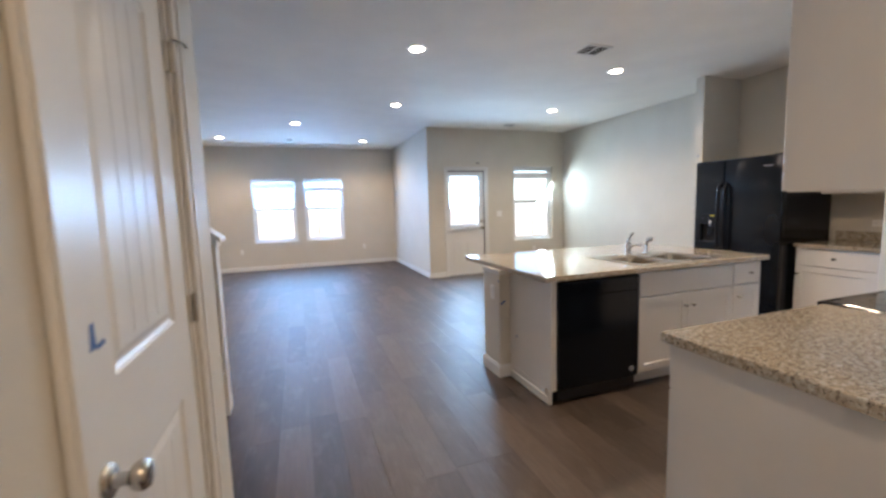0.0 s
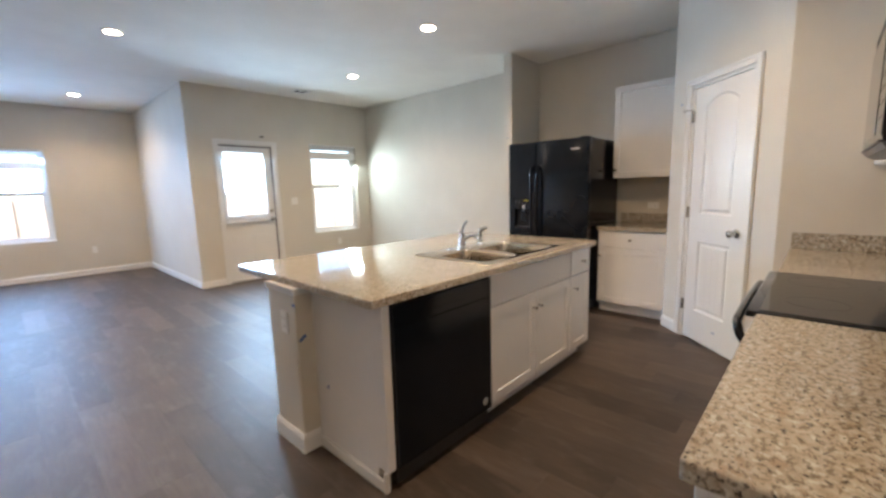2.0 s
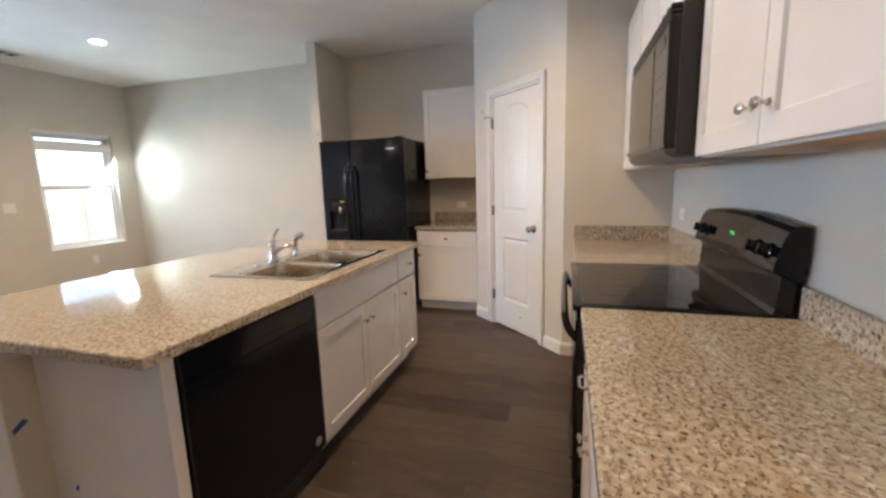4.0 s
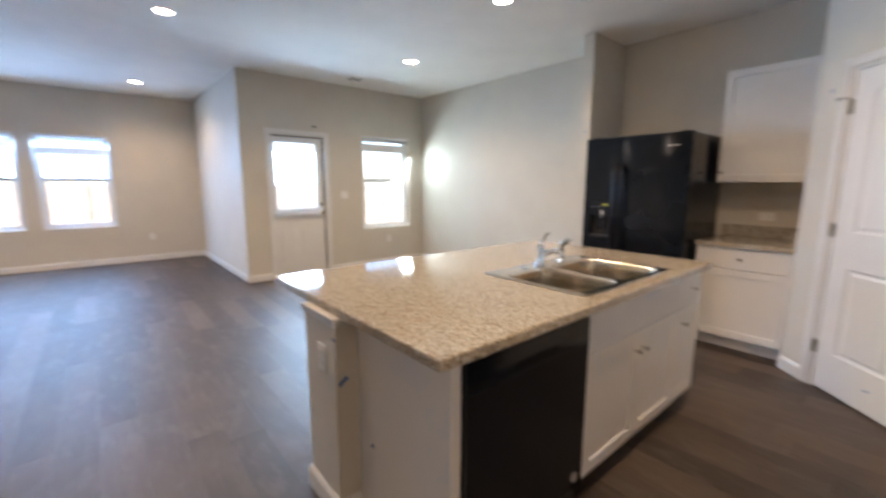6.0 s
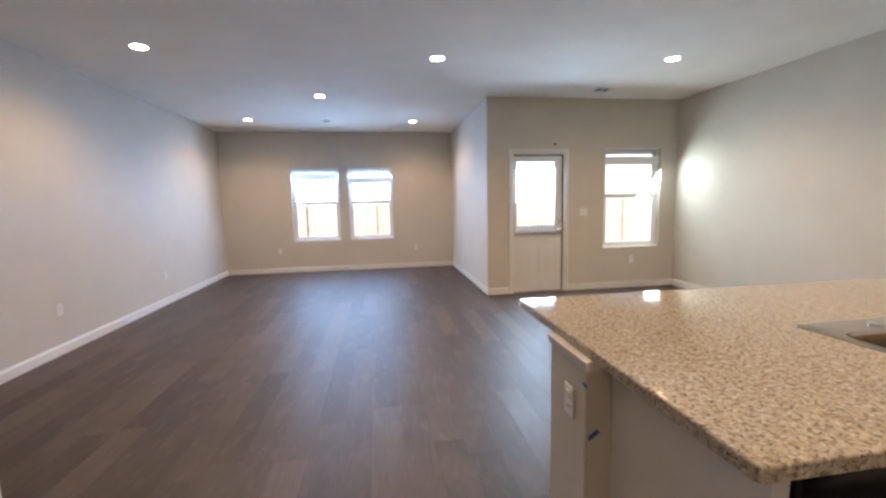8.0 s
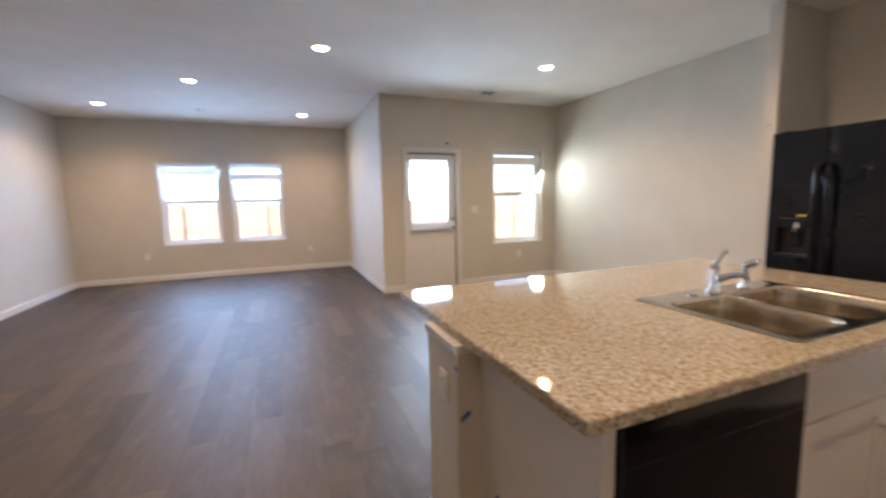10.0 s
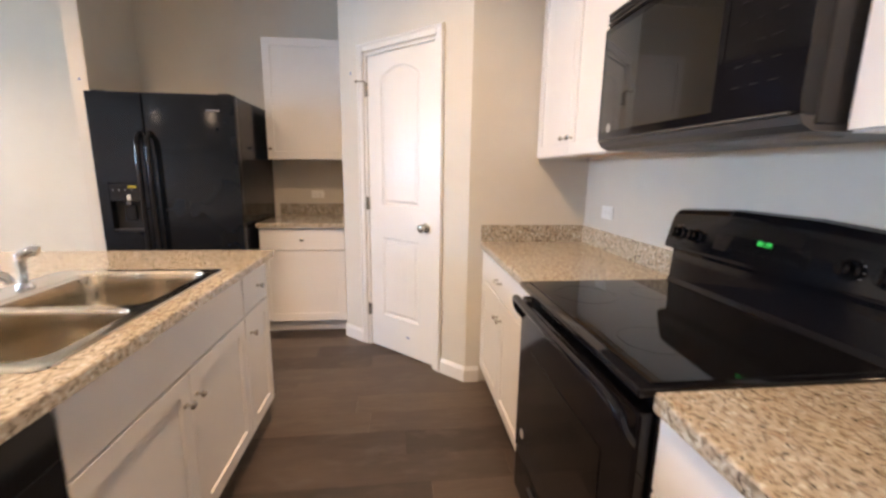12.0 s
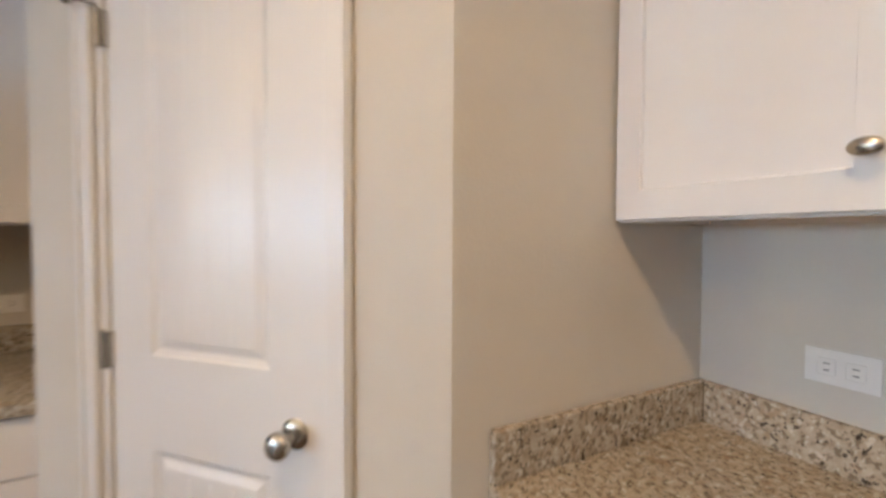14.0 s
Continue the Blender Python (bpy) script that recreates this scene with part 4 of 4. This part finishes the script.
def fridge():
    # local x runs towards -y, y towards the wall, front of the doors at y = 0
    ob = thing("refrigerator", pose(4.742, 3.868, 0, 0, 0, -90), "black side-by-side refrigerator with an ice and water dispenser", "refrigerator")
    w, h = 0.948, 1.82
    part("case", box(bmesh.new(), 0.004, w - 0.004, 0.075, 0.80, 0.03, h - 0.004, 0.006, 2), BLACK_SATIN, ob)
    split = 0.352
    dx0, dx1, dz0, dz1 = 0.075, 0.275, 0.875, 1.215
    bm = bmesh.new()
    e = 0.008
    at = lambda x0, x1, z0, z1, y: [bm.verts.new((x, y, z)) for x, z in ((x0, z0), (x1, z0), (x1, z1), (x0, z1))]
    a, b, c, d = 0.0, split - 0.003, 0.085, h
    rings = [at(a + e, b - e, c + e, d - e, 0.0), at(a + 0.0025, b - 0.0025, c + 0.0025, d - 0.0025, 0.0025), at(a, b, c, d, e), at(a, b, c, d, 0.07)]
    for p, q in zip(rings, rings[1:]):
        bridge(bm, p, q)
    inner = [at(dx0, dx1, dz0, dz1, 0.0), at(dx0, dx1, dz0, dz1, 0.07)]
    bridge(bm, *inner)
    sheet(bm, [rings[0], inner[0]]), sheet(bm, [rings[-1], inner[1]])
    part("freezer_door", bm, BLACK_SATIN, ob)
    part("fridge_door", box(bmesh.new(), split + 0.003, w, 0.0, 0.07, 0.085, h, 0.008, 3), BLACK_SATIN, ob)
    disp = part("dispenser", box(bmesh.new(), dx0, dx1, 0.055, 0.068, dz0, dz1), BLACK_PLASTIC, ob)
    part("control_panel", box(bmesh.new(), dx0 + 0.002, dx1 - 0.002, -0.004, 0.03, 1.09, dz1 - 0.002, 0.004), BLACK, disp)
    part("drip_tray", box(bmesh.new(), dx0 + 0.002, dx1 - 0.002, -0.002, 0.055, dz0 + 0.002, dz0 + 0.018, 0.003), BLACK_PLASTIC, disp)
    part("paddle", box(bmesh.new(), 0.135, 0.215, 0.035, 0.05, 0.95, 1.06, 0.005), BLACK, disp)
    part("spout", cone(bmesh.new(), (0.175, 0.03, 1.09), (0.175, 0.03, 1.065), 0.014, 0.010), GREY_MARK, disp)
    bm = bmesh.new()
    for k in range(4):
        box(bm, dx0 + 0.025 + 0.04 * k, dx0 + 0.032 + 0.04 * k, -0.0055, -0.0035, 1.165, 1.171)
    part("button_marks", bm, GREY_MARK, disp)["kind"] = "stuff"
    part("sticker", box(bmesh.new(), 0.205, 0.255, -0.006, -0.0035, 1.185, 1.197), YELLOW, disp, "small yellow sticker")
    part("sticker", box(bmesh.new(), 0.19, 0.212, -0.006, -0.0035, 1.098, 1.135), PLATE, disp, "small white sticker")
    for x in (split - 0.033, split + 0.033):
        bar = curve((x, 0.012, 0.56), (x, -0.022, 0.585), (x, -0.046, 0.66), (x, -0.052, 1.06), (x, -0.046, 1.46), (x, -0.022, 1.535), (x, 0.012, 1.56))
        part("handle", tube(bmesh.new(), bar, 0.0165, 12), BLACK, ob, "glossy black bowed handle")
    part("badge", box(bmesh.new(), w - 0.19, w - 0.10, -0.0015, 0.0012, 1.708, 1.718), GREY_MARK, ob)
    for x in (0.03, w - 0.11):
        part("hinge_cover", box(bmesh.new(), x, x + 0.08, 0.02, 0.16, h - 0.002, h + 0.010, 0.004, 2), BLACK_PLASTIC, ob)
    bm = bmesh.new()
    for k in range(4):
        box(bm, 0.02, w - 0.02, 0.04, 0.07, 0.018 + k * 0.016, 0.027 + k * 0.016, 0.002)
    part("foot_grille", bm, BLACK_PLASTIC, ob)
    for x in (0.06, w - 0.06):
        for y in (0.12, 0.72):
            part("foot", cone(bmesh.new(), (x, y, 0), (x, y, 0.035), 0.02, n=14), BLACK_PLASTIC, ob)


def stove():
    # local x runs towards -x, y towards the wall; the front of the cooktop at y = 0
    ob = thing("range", pose(3.142, 1.335, 0, 0, 0, 180), "black electric range with a glass cooktop and raised control panel", "range")
    w, d = 0.788, 1.335 - SOUTH - 0.01
    part("body", box(bmesh.new(), 0.0, w, 0.045, d, 0.03, 0.895, 0.003), BLACK, ob)
    for x in (0.05, w - 0.05):
        for y in (0.09, d - 0.06):
            part("foot", cone(bmesh.new(), (x, y, 0), (x, y, 0.032), 0.018, n=12), BLACK_PLASTIC, ob)
    top = part("cooktop", box(bmesh.new(), -0.001, w + 0.001, -0.004, d - 0.045, 0.896, 0.918, 0.006, 3), BLACK, ob)
    part("glass", box(bmesh.new(), 0.018, w - 0.018, 0.03, d - 0.08, 0.918, 0.9205, 0.001), BLACK_GLASS, top)
    for x, y, r in ((0.19, 0.17, 0.10), (0.57, 0.17, 0.085), (0.19, 0.41, 0.075), (0.57, 0.41, 0.10)):
        bm = lathe(bmesh.new(), [(r - 0.0015, 0.0), (r, 0.0), (r, 0.0003), (r - 0.0015, 0.0003)], pose(x, y, 0.9206), 40)
        part("burner_ring", bm, painted_ring, top)
    bm = bmesh.new()
    box(bm, 0.006, w - 0.006, 0.006, 0.044, 0.23, 0.862, 0.008, 2)
    door = part("oven_door", bm, BLACK, ob)
    part("window", box(bmesh.new(), 0.13, w - 0.13, 0.0035, 0.0065, 0.38, 0.69, 0.001), BLACK_GLASS, door)
    bar = curve((0.022, 0.014, 0.785), (0.022, -0.014, 0.820), (0.032, -0.026, 0.856), (0.09, -0.030, 0.868), (w / 2, -0.033, 0.870), (w - 0.09, -0.030, 0.868), (w - 0.032, -0.026, 0.856), (w - 0.022, -0.014, 0.820), (w - 0.022, 0.014, 0.785))
    part("handle", tube(bmesh.new(), bar, 0.014, 12), BLACK, door, "glossy black bar handle")
    part("badge", lathe(bmesh.new(), [(0, 0), (0.018, 0), (0.018, 0.002), (0, 0.003)], pose(0.09, 0.006, 0.33, 90)), GREY_MARK, door)
    drawer = part("drawer", box(bmesh.new(), 0.006, w - 0.006, 0.010, 0.044, 0.045, 0.222, 0.008, 2), BLACK, ob)
    part("grip", box(bmesh.new(), 0.2, w - 0.2, -0.002, 0.012, 0.175, 0.19, 0.004), BLACK_PLASTIC, drawer)
    # the raised back: a leaning lower face under a deeper, rounded console
    bm = bmesh.new()
    prism(bm, [(d - 0.075, 0.918), (d - 0.066, 0.935), (d - 0.060, 1.035), (d - 0.064, 1.045), (d, 1.045), (d, 0.918)], lambda u, v, q: (q, u, v), 0.012, w - 0.012)
    part("back_riser", bm, BLACK, ob)
    bm = bmesh.new()
    arc = [(d - 0.072, 1.047), (d - 0.088, 1.054), (d - 0.088, 1.068), (d - 0.068, 1.15), (d - 0.056, 1.178), (d - 0.040, 1.193), (d - 0.02, 1.198), (d, 1.19), (d, 1.047)]
    prism(bm, arc, lambda u, v, q: (q, u, v + 0.022 * (1 - ((q - w / 2) / (w / 2)) ** 2) * (v > 1.1)), 0.0, w / 3)
    prism(bm, arc, lambda u, v, q: (q, u, v + 0.022 * (1 - ((q - w / 2) / (w / 2)) ** 2) * (v > 1.1)), w / 3, 2 * w / 3)
    prism(bm, arc, lambda u, v, q: (q, u, v + 0.022 * (1 - ((q - w / 2) / (w / 2)) ** 2) * (v > 1.1)), 2 * w / 3, w)
    bmesh.ops.remove_doubles(bm, verts=bm.verts, dist=0.0004)
    console = part("control_console", bm, BLACK, ob)
    tilt = lambda x, z: pose(x, d - 0.088 + (z - 1.068) * 0.244, z, 90 - 13.7)
    for x in (0.065, 0.152, w - 0.14, w - 0.058):
        bm = lathe(bmesh.new(), [(0, 0.001), (0.026, 0.001), (0.026, 0.006), (0.019, 0.010), (0.0175, 0.026), (0.014, 0.029), (0, 0.029)], Matrix(), 24)
        box(bm, -0.006, 0.006, -0.019, 0.019, 0.012, 0.036, 0.003)
        part("knob", bm, BLACK, console, "black control knob", m=tilt(x, 1.112))
        bm = bmesh.new()
        for k in range(9):
            a = radians(-30 + k * 30)
            box(bm, 0.031 * math.cos(a) - 0.0012, 0.031 * math.cos(a) + 0.0012, 0.031 * math.sin(a) - 0.0012, 0.031 * math.sin(a) + 0.0012, 0.0006, 0.0012)
        part("dial_marks", bm, GREY_MARK, console, m=tilt(x, 1.112))["kind"] = "stuff"
    display = part("display", box(bmesh.new(), -0.16, 0.16, -0.035, 0.035, 0.0008, 0.003, 0.001), BLACK_GLASS, console, m=tilt(w / 2, 1.118))
    bm = bmesh.new()
    for x in (0.0, 0.011, 0.026, 0.037):
        for a, b, c, e in ((0, 0.007, 0.0, 0.0014), (0, 0.007, 0.006, 0.0074), (0, 0.007, 0.012, 0.0134), (0, 0.0014, 0.0, 0.012), (0.0056, 0.007, 0.0, 0.012)):
            box(bm, x + a, x + b, 0.006 + c, 0.006 + e, 0.0031, 0.0036)
    part("digits", bm, DIGITS, display, "lit green clock digits")
    bm = bmesh.new()
    for k in range(7):
        for r in range(2):
            if not (2 <= k <= 3 and r):
                box(bm, -0.13 + 0.038 * k, -0.112 + 0.038 * k, -0.022 + 0.03 * r, -0.0195 + 0.03 * r, 0.0031, 0.0035)
    part("button_marks", bm, DIM_MARK, display)["kind"] = "stuff"


painted_ring = painted("burner_print", (0.009, 0.009, 0.010), 0.08)


def microwave():
    ob = thing("microwave", pose(3.138, 1.078, 0, 0, 0, 180), "black over-range microwave under a short wall cabinet", "microwave")
    w, d, z0, z1 = 0.766, 1.078 - SOUTH - 0.003, 1.408, 1.868
    part("case", box(bmesh.new(), 0.003, w, 0.035, d, z0 + 0.012, z1, 0.003), BLACK_PLASTIC, ob)
    bm = bmesh.new()
    prism(bm, [(0.034, z0 + 0.03), (0.006, z0 + 0.03), (0.0, z0 + 0.05), (0.0, z1 - 0.06), (0.008, z1 - 0.048), (0.034, z1 - 0.048)], lambda u, v, q: (q, u, v), 0.002, 0.565)
    door = part("door", bm, BLACK, ob)
    part("window", box(bmesh.new(), 0.02, 0.548, -0.0015, 0.003, z0 + 0.06, z1 - 0.075, 0.001), SMOKED_GLASS, door)
    part("badge", lathe(bmesh.new(), [(0, 0), (0.015, 0), (0.015, 0.0015), (0, 0.002)], pose(0.075, 0.0, z0 + 0.072, 90)), GREY_MARK, door, "round grey badge")
    part("bottom_lip", box(bmesh.new(), 0.006, 0.745, -0.004, 0.006, z0 + 0.030, z0 + 0.036, 0.002), GREY_PLASTIC, ob, "grey trim strip")
    bm = bmesh.new()
    prism(bm, [(0.034, z0 + 0.03), (0.006, z0 + 0.03), (0.0, z0 + 0.05), (0.0, z1 - 0.06), (0.008, z1 - 0.048), (0.034, z1 - 0.048)], lambda u, v, q: (q, u, v), 0.568, w - 0.002)
    panel = part("control_panel", bm, BLACK, ob)
    bm = bmesh.new()
    for r in range(5):
        for k in range(3):
            box(bm, 0.60 + 0.045 * k, 0.622 + 0.045 * k, -0.0012, 0.0008, z0 + 0.10 + 0.042 * r, z0 + 0.103 + 0.042 * r)
    part("button_marks", bm, DIM_MARK, panel)["kind"] = "stuff"
    part("display", box(bmesh.new(), 0.595, 0.72, -0.0014, 0.002, z1 - 0.115, z1 - 0.08, 0.001), BLACK_GLASS, panel)
    bm = bmesh.new()
    for k in range(3):
        box(bm, 0.002, w - 0.002, 0.004, 0.034, z1 - 0.044 + 0.0145 * k, z1 - 0.034 + 0.0145 * k, 0.002)
    part("top_vent", bm, BLACK_PLASTIC, ob)
    bm = bmesh.new()
    prism(bm, [(0.002, z0 + 0.028), (0.012, z0 + 0.012), (0.036, z0), (d - 0.02, z0), (d - 0.01, z0 + 0.012), (0.036, z0 + 0.0285)], lambda u, v, q: (q, u, v), 0.006, w - 0.003)
    base = part("underside", bm, GREY_PLASTIC, ob)
    for x in (0.09, 0.43):
        bm = box(bmesh.new(), x, x + 0.25, 0.09, 0.2, z0 - 0.003, z0, 0.001)
        for k in range(10):
            box(bm, x + 0.008, x + 0.242, 0.096 + 0.0102 * k, 0.101 + 0.0102 * k, z0 - 0.005, z0 - 0.003)
        part("grease_filter", bm, GREY_MARK, base, "grey mesh filter")["kind"] = "stuff"


dishwasher()
fridge()
stove()
microwave()


# ---- ceiling fittings ----
def can_light():
    ob = thing("recessed_light", pose(0, 0, 0), "round recessed ceiling light, lit warm white, in a white ring", "ceiling light", "recessed ceiling lights")
    part("trim_ring", lathe(bmesh.new(), [(0.066, 0.0), (0.067, -0.006), (0.080, -0.008), (0.092, -0.005), (0.094, 0.0)], Matrix(), 32), TRIM, ob)
    part("lens", lathe(bmesh.new(), [(0, -0.0045), (0.04, -0.0045), (0.0655, -0.003), (0.0655, 0.0), (0, 0.0)], Matrix(), 32), LENS, ob)
    return ob


# the last three are unseen: two added to light the kitchen, one the hall
CANS = [(1.33, 4.07), (3.73, 4.11), (-1.15, 6.13), (1.62, 6.2), (4.16, 5.99), (0.22, 7.8), (-1.21, 9.45), (1.63, 9.5), (1.95, 2.1), (3.3, 2.2), (0.6, -0.6)]
first = can_light()
first.matrix_basis = pose(*CANS[0], CEIL - 0.0005)
for x, y in CANS[1:]:
    copy_thing(first, pose(x, y, CEIL - 0.0005))
for x, y in CANS:
    lamp = new("downlight", bpy.data.lights.new("downlight", "SPOT"))
    lamp.data.energy, lamp.data.color, lamp.data.shadow_soft_size = CAN_WATTS * (0.85 if 2.0 < y < 2.3 else 1.0), (1.0, 0.665, 0.365), 0.06
    lamp.data.spot_size, lamp.data.spot_blend = radians(150), 0.7
    lamp.matrix_world = look((x, y, CEIL - 0.014), (x, y, 0))


def register(x0, x1, y0, y1):
    ob = thing("ceiling_vent", pose(0, 0, 0), "white metal ceiling register with dark slots", "vent")
    z = CEIL
    # near-black sheet paints the shade of a duct; the ceiling has no opening
    part("backing", box(bmesh.new(), x0 + 0.02, x1 - 0.02, y0 + 0.02, y1 - 0.02, z - 0.002, z - 0.0005), DARK, ob)
    bm, f = bmesh.new(), 0.028
    for a, b, c, d in ((x0, x1, y0, y0 + f), (x0, x1, y1 - f, y1), (x0, x0 + f, y0 + f, y1 - f), (x1 - f, x1, y0 + f, y1 - f), ((x0 + x1) / 2 - 0.008, (x0 + x1) / 2 + 0.008, y0 + f, y1 - f)):
        box(bm, a, b, c, d, z - 0.009, z - 0.0003, 0.002)
    part("frame", bm, TRIM, ob)
    n = max(4, int((y1 - y0 - 2 * f) / 0.032))
    for k in range(n):
        y = y0 + f + (k + 0.5) * (y1 - y0 - 2 * f) / n
        for a, b in ((x0 + f, (x0 + x1) / 2 - 0.008), ((x0 + x1) / 2 + 0.008, x1 - f)):
            part("slat", box(bmesh.new(), a, b, -0.007, 0.007, -0.001, 0.001), TRIM, ob, m=pose(0, y, z - 0.008, 18))


register(2.865, 3.165, 3.525, 3.785)
register(3.93, 4.16, 7.11, 7.32)


def detector(x, y):
    ob = thing("smoke_detector", pose(x, y, CEIL, 180), "round white smoke detector on the ceiling", "smoke detector")
    part("base", lathe(bmesh.new(), [(0, 0.0003), (0.068, 0.0003), (0.068, 0.010), (0, 0.010)]), PLATE, ob)
    part("cover", lathe(bmesh.new(), [(0, 0.010), (0.062, 0.010), (0.058, 0.028), (0.035, 0.040), (0, 0.042)]), PLATE, ob)


detector(-0.88, 4.80)
detector(0.10, 9.50)


# ---- wall plates ----
def plate(m, kind, wide=False, label="white wall outlet with two sockets", name="wall_outlet"):
    """A cover plate on the plane y = 0, proud towards -y."""
    ob = thing(name, m, label, "switch" if kind == "switch" else "outlet", "wall plates")
    w, h = (0.115, 0.115) if kind == "switch" and wide else (0.07, 0.115)
    part("cover", box(bmesh.new(), -w / 2, w / 2, -0.006, -0.0004, -h / 2, h / 2, 0.002, 2), PLATE, ob)
    if kind == "switch":
        for x in ((-0.023, 0.023) if wide else (0.0,)):
            part("rocker", box(bmesh.new(), x - 0.016, x + 0.016, -0.010, -0.005, -0.033, 0.033, 0.002), PLATE, ob)
    else:
        for z in (-0.022, 0.022):
            socket = part("socket", box(bmesh.new(), -0.017, 0.017, -0.008, -0.005, z - 0.015, z + 0.015, 0.003, 2), PLATE, ob)
            # no holes are cut: near-black blocks carry the shade of the slots
            part("slots", box(box(bmesh.new(), -0.0075, -0.0055, -0.0084, -0.0078, z - 0.004, z + 0.006), 0.0055, 0.0075, -0.0084, -0.0078, z - 0.004, z + 0.006), DARK, socket)
    return ob


plate(pose(WEST, 6.27, 0.44, 0, 0, 90), "outlet")
plate(pose(WEST, 8.26, 0.43, 0, 0, 90), "outlet")
plate(pose(-1.12, NORTH, 0.455), "outlet")
plate(pose(1.725, NORTH, 0.44), "outlet")
plate(pose(4.872, NOOK, 0.445), "outlet")
plate(pose(4.05, NOOK, 1.212), "switch", True, "white double rocker switch beside the back door", "light_switch")
plate(pose(3.785, SOUTH, 1.117) @ pose(0, 0, 0, 0, 90, 180), "outlet", label="white outlet lying sideways above the backsplash")
plate(pose(EAST, 2.55, 1.10) @ pose(0, 0, 0, 0, 90, -90), "outlet", label="white outlet lying sideways above the small counter")
plate(pose(1.64, 3.17, 0.685) @ pose(0, 0, 0, 0, 0, -90), "outlet", label="white outlet on the end of the island wall")


# ---- tape left by the painters ----
def tape(m, w, h):
    bm = bmesh.new()
    prism(bm, [(-w / 2, -h / 2), (w / 2, -h / 2 + 0.004), (w / 2 - 0.004, h / 2), (-w / 2 + 0.006, h / 2 - 0.005)], lambda u, v, q: (u, q, v), -0.0012, -0.0003)
    whole("masking_tape", bm, TAPE, "torn scrap of blue painter's tape stuck on", "tape", "scraps of blue tape", m)


tape(pose(HALL_W + 0.0, 1.06, 1.185) @ pose(0, 0, 0, 0, 0, 90) @ pose(0, 0.012, 0), 0.022, 0.05)
tape(pose(HALL_W + 0.0, 1.085, 1.165) @ pose(0, 0, 0, 0, 0, 90) @ pose(0, 0.011, 0), 0.035, 0.014)
tape(pose(1.64, 3.062, 0.79) @ pose(0, 0, 0, 0, 25, -90), 0.03, 0.018)
tape(pose(1.70, 3.055, 0.63) @ pose(0, 0, 0, 0, -30, 0) @ pose(-0.035, 0, 0), 0.05, 0.022)
tape(pose(1.735, 2.95, 0.36) @ pose(0, 0, 0, 0, 20, -90), 0.02, 0.025)
tape(DIAGONAL @ pose(0.66, 0.012, 0.15) @ pose(0, 0, 0, 0, 20, 0), 0.028, 0.016)
tape(DIAGONAL @ pose(0.12, 0, 2.0) @ pose(0, 0, 0, 0, 0, 0), 0.018, 0.022)
tape(pose(4.965, 4.03, 1.93) @ pose(0, 0, 0, 0, 0, -90), 0.02, 0.02)


# ---- the yard ----
def yard_fence():
    y = 16.0
    ob = thing("wooden_fence", pose(0, y, 0), "pale weathered cedar picket privacy fence behind the house", "fence")
    board = mesh_from("picket", box(bmesh.new(), -0.068, 0.068, -0.01, 0.01, -0.25, 1.38, 0.003), CEDAR)
    for k in range(150):
        part("picket", board, CEDAR, ob, m=pose(-8.5 + k * 0.142, random.uniform(-0.006, 0.006), random.uniform(-0.015, 0.015), 0, random.uniform(-0.5, 0.5)))
    for z in (0.0, 1.05):
        part("rail", box(bmesh.new(), -8.6, 12.9, 0.012, 0.05, z, z + 0.09, 0.004), CEDAR, ob)
    for k in range(10):
        x = -8.4 + k * 2.3
        part("post", box(bmesh.new(), x - 0.045, x + 0.045, -0.14, -0.05, -0.25, 1.42, 0.006), CEDAR, ob)


yard_fence()


# ---- floor planks, last ----
def planks():
    floor = setting("floor", box(bmesh.new(), WEST - T, EAST + T, -3.12, NORTH + 0.14, -0.24, -0.006), DARK, "dark brown wood-look vinyl plank floor")
    rng = random.Random(4)
    w, length, gap, deep = 0.18, 1.22, 0.0003, 0.006

    def add(verts, faces, x0, x1, y0, y1, c=0.0005):
        i = len(verts)
        verts += [(x0, y0, -deep), (x1, y0, -deep), (x1, y1, -deep), (x0, y1, -deep), (x0, y0, -c), (x1, y0, -c), (x1, y1, -c), (x0, y1, -c), (x0 + c, y0 + c, 0), (x1 - c, y0 + c, 0), (x1 - c, y1 - c, 0), (x0 + c, y1 - c, 0)]
        faces += [(i, i + 1, i + 5, i + 4), (i + 1, i + 2, i + 6, i + 5), (i + 2, i + 3, i + 7, i + 6), (i + 3, i, i + 4, i + 7), (i + 4, i + 5, i + 9, i + 8), (i + 5, i + 6, i + 10, i + 9), (i + 6, i + 7, i + 11, i + 10), (i + 7, i + 4, i + 8, i + 11), (i + 8, i + 9, i + 10, i + 11)]

    def made(name, verts, faces):
        mesh = bpy.data.meshes.new(name)
        mesh.from_pydata(verts, [], faces)
        mesh.materials.append(PLANK)
        return mesh

    shared, verts, faces = {}, [], []
    x = WEST
    while x < EAST:
        x1 = min(x + w, EAST)
        end = NORTH if x1 <= JUT else NOOK
        y = -3.0 - rng.uniform(0, length)
        while y < end:
            a, b = max(y, -3.0), min(y + length, end)
            near = -0.3 < (a + b) / 2 < 6.6 and x > -0.45
            if b - a > 0.01:
                if near:
                    key = (round(x1 - x, 4), round(b - a, 4))
                    if key not in shared:
                        v, f = [], []
                        add(v, f, gap, x1 - x - gap, gap, b - a - gap)
                        shared[key] = made("plank", v, f)
                    part("plank", shared[key], PLANK, floor, m=pose(x, a, 0))
                else:
                    add(verts, faces, x + gap, x1 - gap, a + gap, b - gap)
            y += length
        x = x1
    rest = part("far_planks", made("far_planks", verts, faces), PLANK, floor)
    rest["kind"] = "stuff"


planks()
